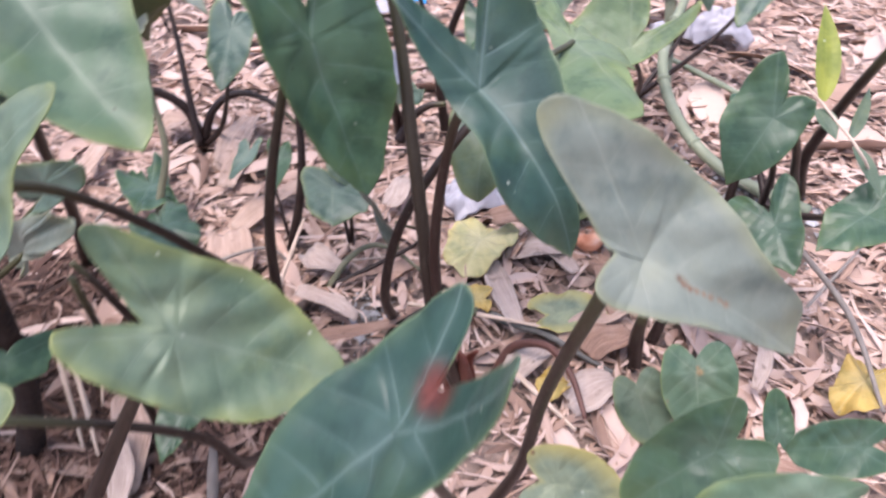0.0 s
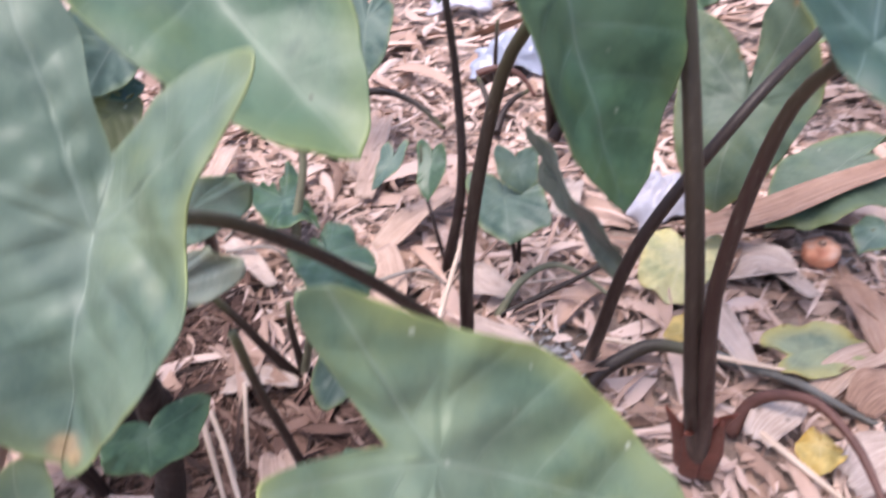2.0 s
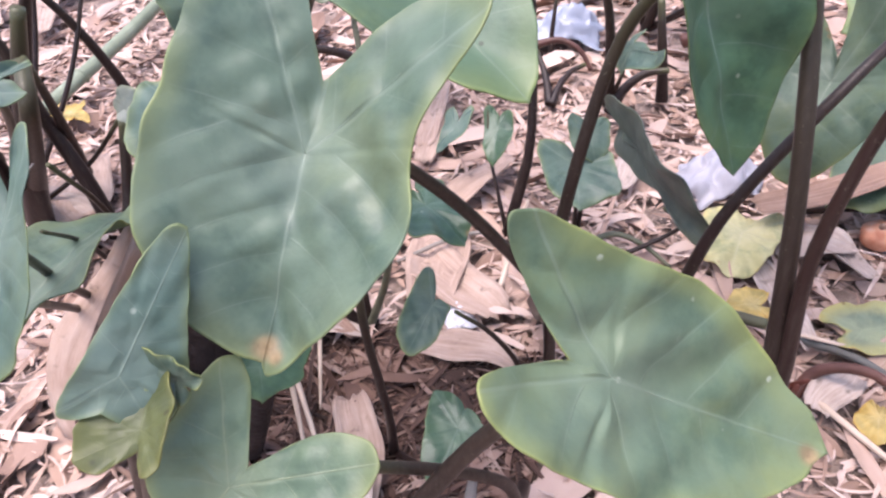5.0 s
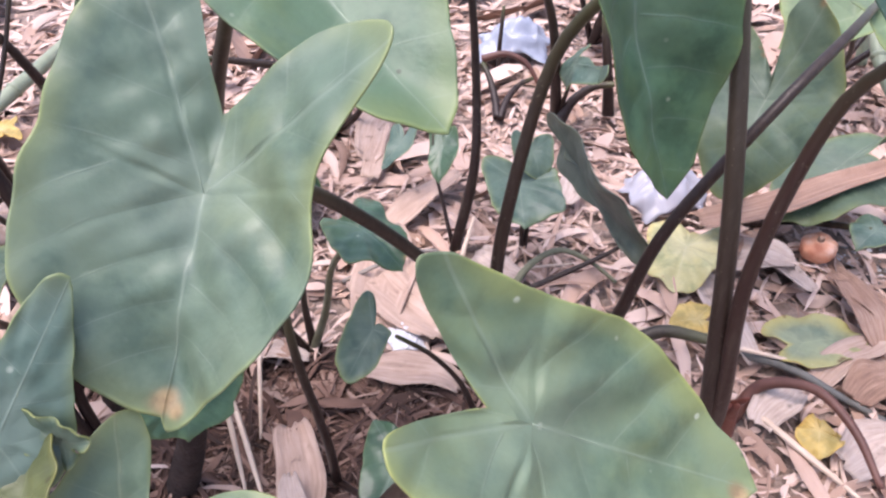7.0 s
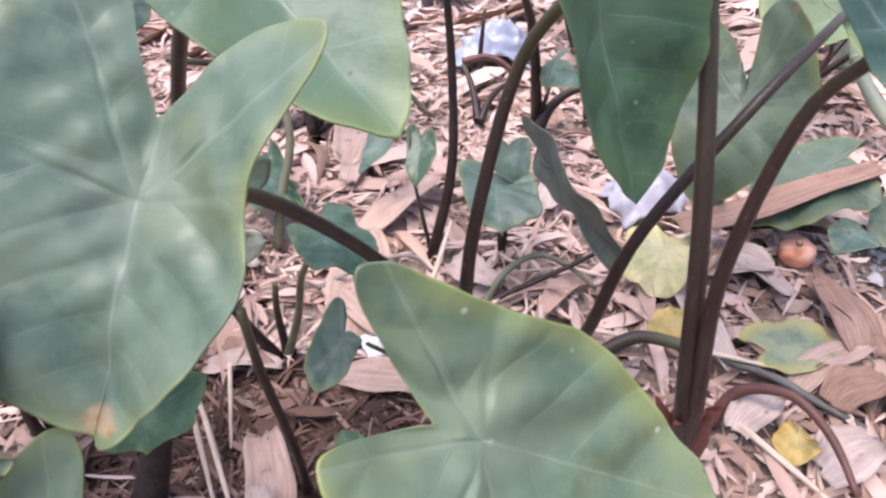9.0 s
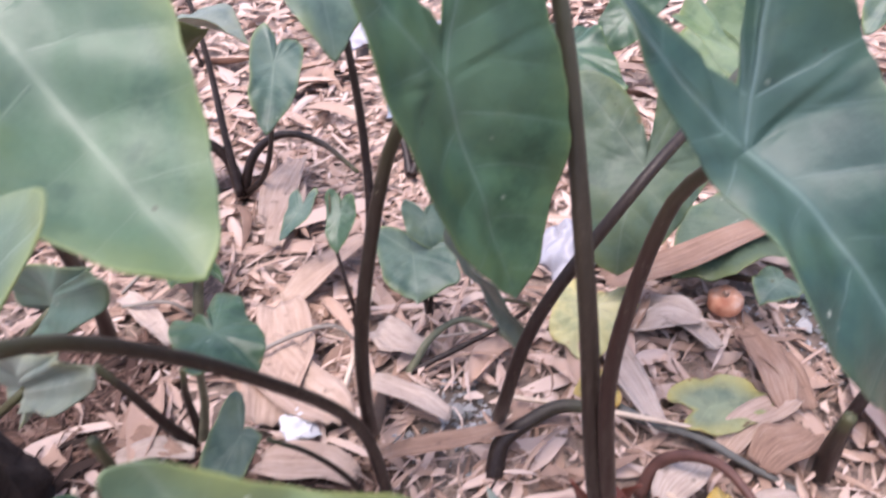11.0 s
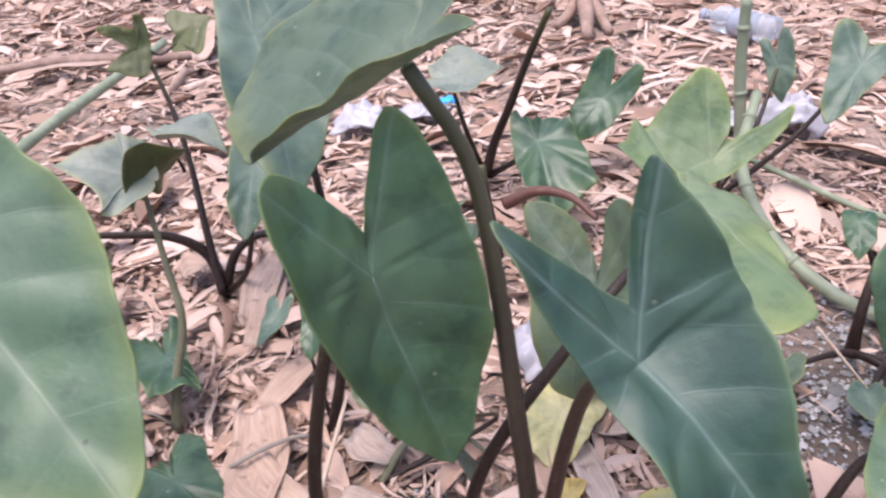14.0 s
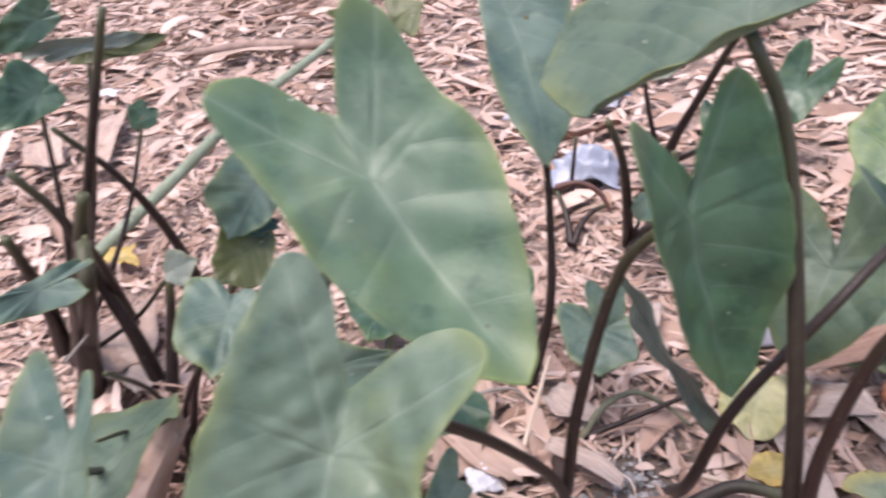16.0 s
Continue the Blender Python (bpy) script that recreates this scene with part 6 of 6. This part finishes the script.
twig([(-0.236, 0.373, 0.050), (-0.216, 0.343, 0.004)], 0.0022, STRAW, "pale straw leaning on dark soil")
twig([(-0.218, 0.402, 0.050), (-0.210, 0.353, 0.004)], 0.0018, STRAW, "thin upright straw on dark soil")
twig([(0.073, 0.491, 0.020), (0.157, 0.472, 0.024), (0.239, 0.456, 0.020)], 0.0024, STRAW, "long straw lying over yellow leaves")
twig([(0.177, 0.418, 0.012), (0.240, 0.341, 0.012)], 0.0028, STRAW, "flat tan bamboo splinter")
twig([(0.505, 0.591, 0.040), (0.508, 0.456, 0.058), (0.511, 0.359, 0.030)], 0.0032, GREYTWIG, "grey dry stalk leaning over grey soil")
twig([(0.502, 0.511, 0.012), (0.607, 0.622, 0.012)], 0.0022, GREYTWIG, "grey dry twig on bare soil")
twig([(-0.186, 0.534, 0.012), (-0.137, 0.552, 0.030), (-0.098, 0.568, 0.030), (-0.076, 0.565, 0.012)], 0.0024, GREYTWIG, "thin brown runner root arching over litter")
twig([(-0.328, 0.606, 0.020), (-0.275, 0.602, 0.030), (-0.252, 0.601, 0.012)], 0.0022, GREYTWIG, "thin dark root by a small plant")
twig([(-0.345, 0.635, 0.012), (-0.317, 0.670, 0.030)], 0.002, GREYTWIG, "thin dark twig in the litter")
twig([(-0.078, 0.506, 0.012), (-0.060, 0.600, 0.050)], 0.0028, STRAW, "tan straw standing by a dark stalk")
twig([(0.193, 0.872, 0.114), (0.243, 0.862, 0.112)], 0.0012, STRAW, "pale yellow grass stem across a leaf")
twig([(0.406, 0.663, 0.067), (0.454, 0.629, 0.012)], 0.0016, STRAW, "thin pale straw over bare soil")
twig([(-0.221, 0.349, 0.093), (-0.203, 0.303, 0.010)], 0.0022, STRAW, "pale straw leaning in shade")
twig([(-0.229, 0.362, 0.030), (-0.186, 0.296, 0.010)], 0.0022, STRAW, "pale straw on dark soil")
twig([(-0.026, 0.565, 0.012), (0.041, 0.579, 0.012)], 0.0016, STRAW, "broken straw among stalks")
twig([(-0.496, 0.437, 0.152), (-0.485, 0.464, 0.164)], 0.0016, GREYTWIG, "thin grey twig between stalks")
twig([(0.308, 0.431, 0.000), (0.303, 0.426, 0.050), (0.305, 0.425, 0.082)], 0.0075, PETIOLE, "broken dark brown stalk stub")
twig([(-0.072, 0.258, 0.000), (-0.065, 0.280, 0.059)], 0.005, GREYTWIG, "short dark dead stalk in bare soil")
log = thing("branch", (-1.221, 1.893, 0.000), "fallen brown branch with a side fork on litter", "branch")
under(part("limb", tube_mesh("limb", [(-1.204, 1.821, 0.015), (-1.019, 1.845, 0.020), (-0.817, 1.827, 0.020), (-0.637, 1.845, 0.015)], [0.011, 0.016, 0.014, 0.010], 10, 30), BARK), log)
under(part("side_fork", tube_mesh("side_fork", [(-0.649, 1.703, 0.020), (-0.645, 1.585, 0.012)], [0.012, 0.008], 9, 10), BARK), log)
stump = thing("root_stump", (0.333, 2.016, 0.000), "pale weathered root stump in the far litter", "stump")
for a, b, r in (((0.254, 1.898, 0.010), (0.327, 2.019, 0.060), 0.016), ((0.377, 1.823, 0.010), (0.333, 2.006, 0.070), 0.016), ((0.319, 1.791, 0.010), (0.325, 2.008, 0.090), 0.020)):
    m = (0.5 * (a[0] + b[0]) + 0.006, 0.5 * (a[1] + b[1]), 0.5 * (a[2] + b[2]) - 0.008)
    under(part("root", tube_mesh("root", [a, m, b], [r * 0.6, r, r * 1.1], 10, 14), BARK), stump)
corm_at = (-0.321, 0.384, 0.000)
lump("taro_corm", (corm_at[0], corm_at[1], 0.03), (0.032, 0.03, 0.055), CORM, "old dark fibrous taro corm half out of soil", "corm", 15, 0.25)


# ---- bamboo seedling and herb ----
def lance(a, b, width, bow=0.1, seed=0):
    """A narrow pointed leaf from a to b."""
    a, b = np.array(a, float), np.array(b, float)
    d = b - a
    eye_side = unit(np.cross(d, (0.158, -0.766, 0.574)))
    up = unit(np.cross(eye_side, d))
    n, verts, faces, vein = 16, [], [], []
    for k in range(n + 1):
        t = k / n
        w = width * math.sin(math.pi * min(0.999, 0.03 + 0.97 * t) ** 0.75) ** 0.9
        for u in (-1, -0.5, 0, 0.5, 1):
            verts.append(a + d * t + up * (bow * np.linalg.norm(d) * 4 * t * (1 - t) + 0.15 * w * abs(u)) + eye_side * u * w * 0.5)
            vein.append(0.1 * u)
    for k in range(n):
        for q in range(4):
            p = 5 * k + q
            faces.append((p, p + 1, p + 6, p + 5))
    return mesh_from("lance_leaf", verts, faces, attributes=[("rib", vein), ("fore", np.ones(len(vein))), ("lobe", np.ones(len(vein))), ("rim", np.zeros(len(verts))), ("scar", np.zeros(len(verts))), ("edge", np.zeros(len(verts)))])


shoot = thing("bamboo_shoot", (0.634, 0.660, 0.000), "young bamboo shoot with one bright lime-green leaf", "bamboo shoot")
for a, b, w, mat in (((0.412, 0.458, 0.282), (0.421, 0.523, 0.334), 0.022, LIME), ((0.410, 0.456, 0.276), (0.419, 0.431, 0.263), 0.016, PALE), ((0.434, 0.431, 0.258), (0.453, 0.402, 0.229), 0.012, PALE), ((0.435, 0.443, 0.257), (0.458, 0.482, 0.282), 0.012, PALE)):
    under(part("leaf", lance(a, b, w, 0.04), mat), shoot)
under(part("stem", tube_mesh("stem", [(0.634, 0.660, 0.000), (0.450, 0.423, 0.238), (0.418, 0.451, 0.275), (0.398, 0.469, 0.293)], [0.002, 0.0016, 0.001], 7, 24), STRAW, None, "thin yellow stem"), shoot)
herb = thing("herb", (0.066, 0.367, 0.000), "small grey-green lobed herb on the litter", "herb")
hb = (0.066, 0.367, 0.000)
rng = np.random.default_rng(9)
for k in range(16):
    a = k * 2.4
    r, z = 0.008 + 0.012 * rng.random(), 0.012 + 0.035 * (k / 16)
    p = (hb[0] + 0.3 * r * math.cos(a), hb[1] + 0.3 * r * math.sin(a), z * 0.8)
    q = (hb[0] + 1.3 * r * math.cos(a), hb[1] + 1.3 * r * math.sin(a), z + 0.004)
    under(part("leaf", lance(p, q, 0.007, 0.1), GREY), herb)
under(part("stem", tube_mesh("stem", [(hb[0], hb[1], 0.0), (hb[0] + 0.002, hb[1], 0.045)], [0.0016, 0.0008], 7, 6), GREENSTEM), herb)
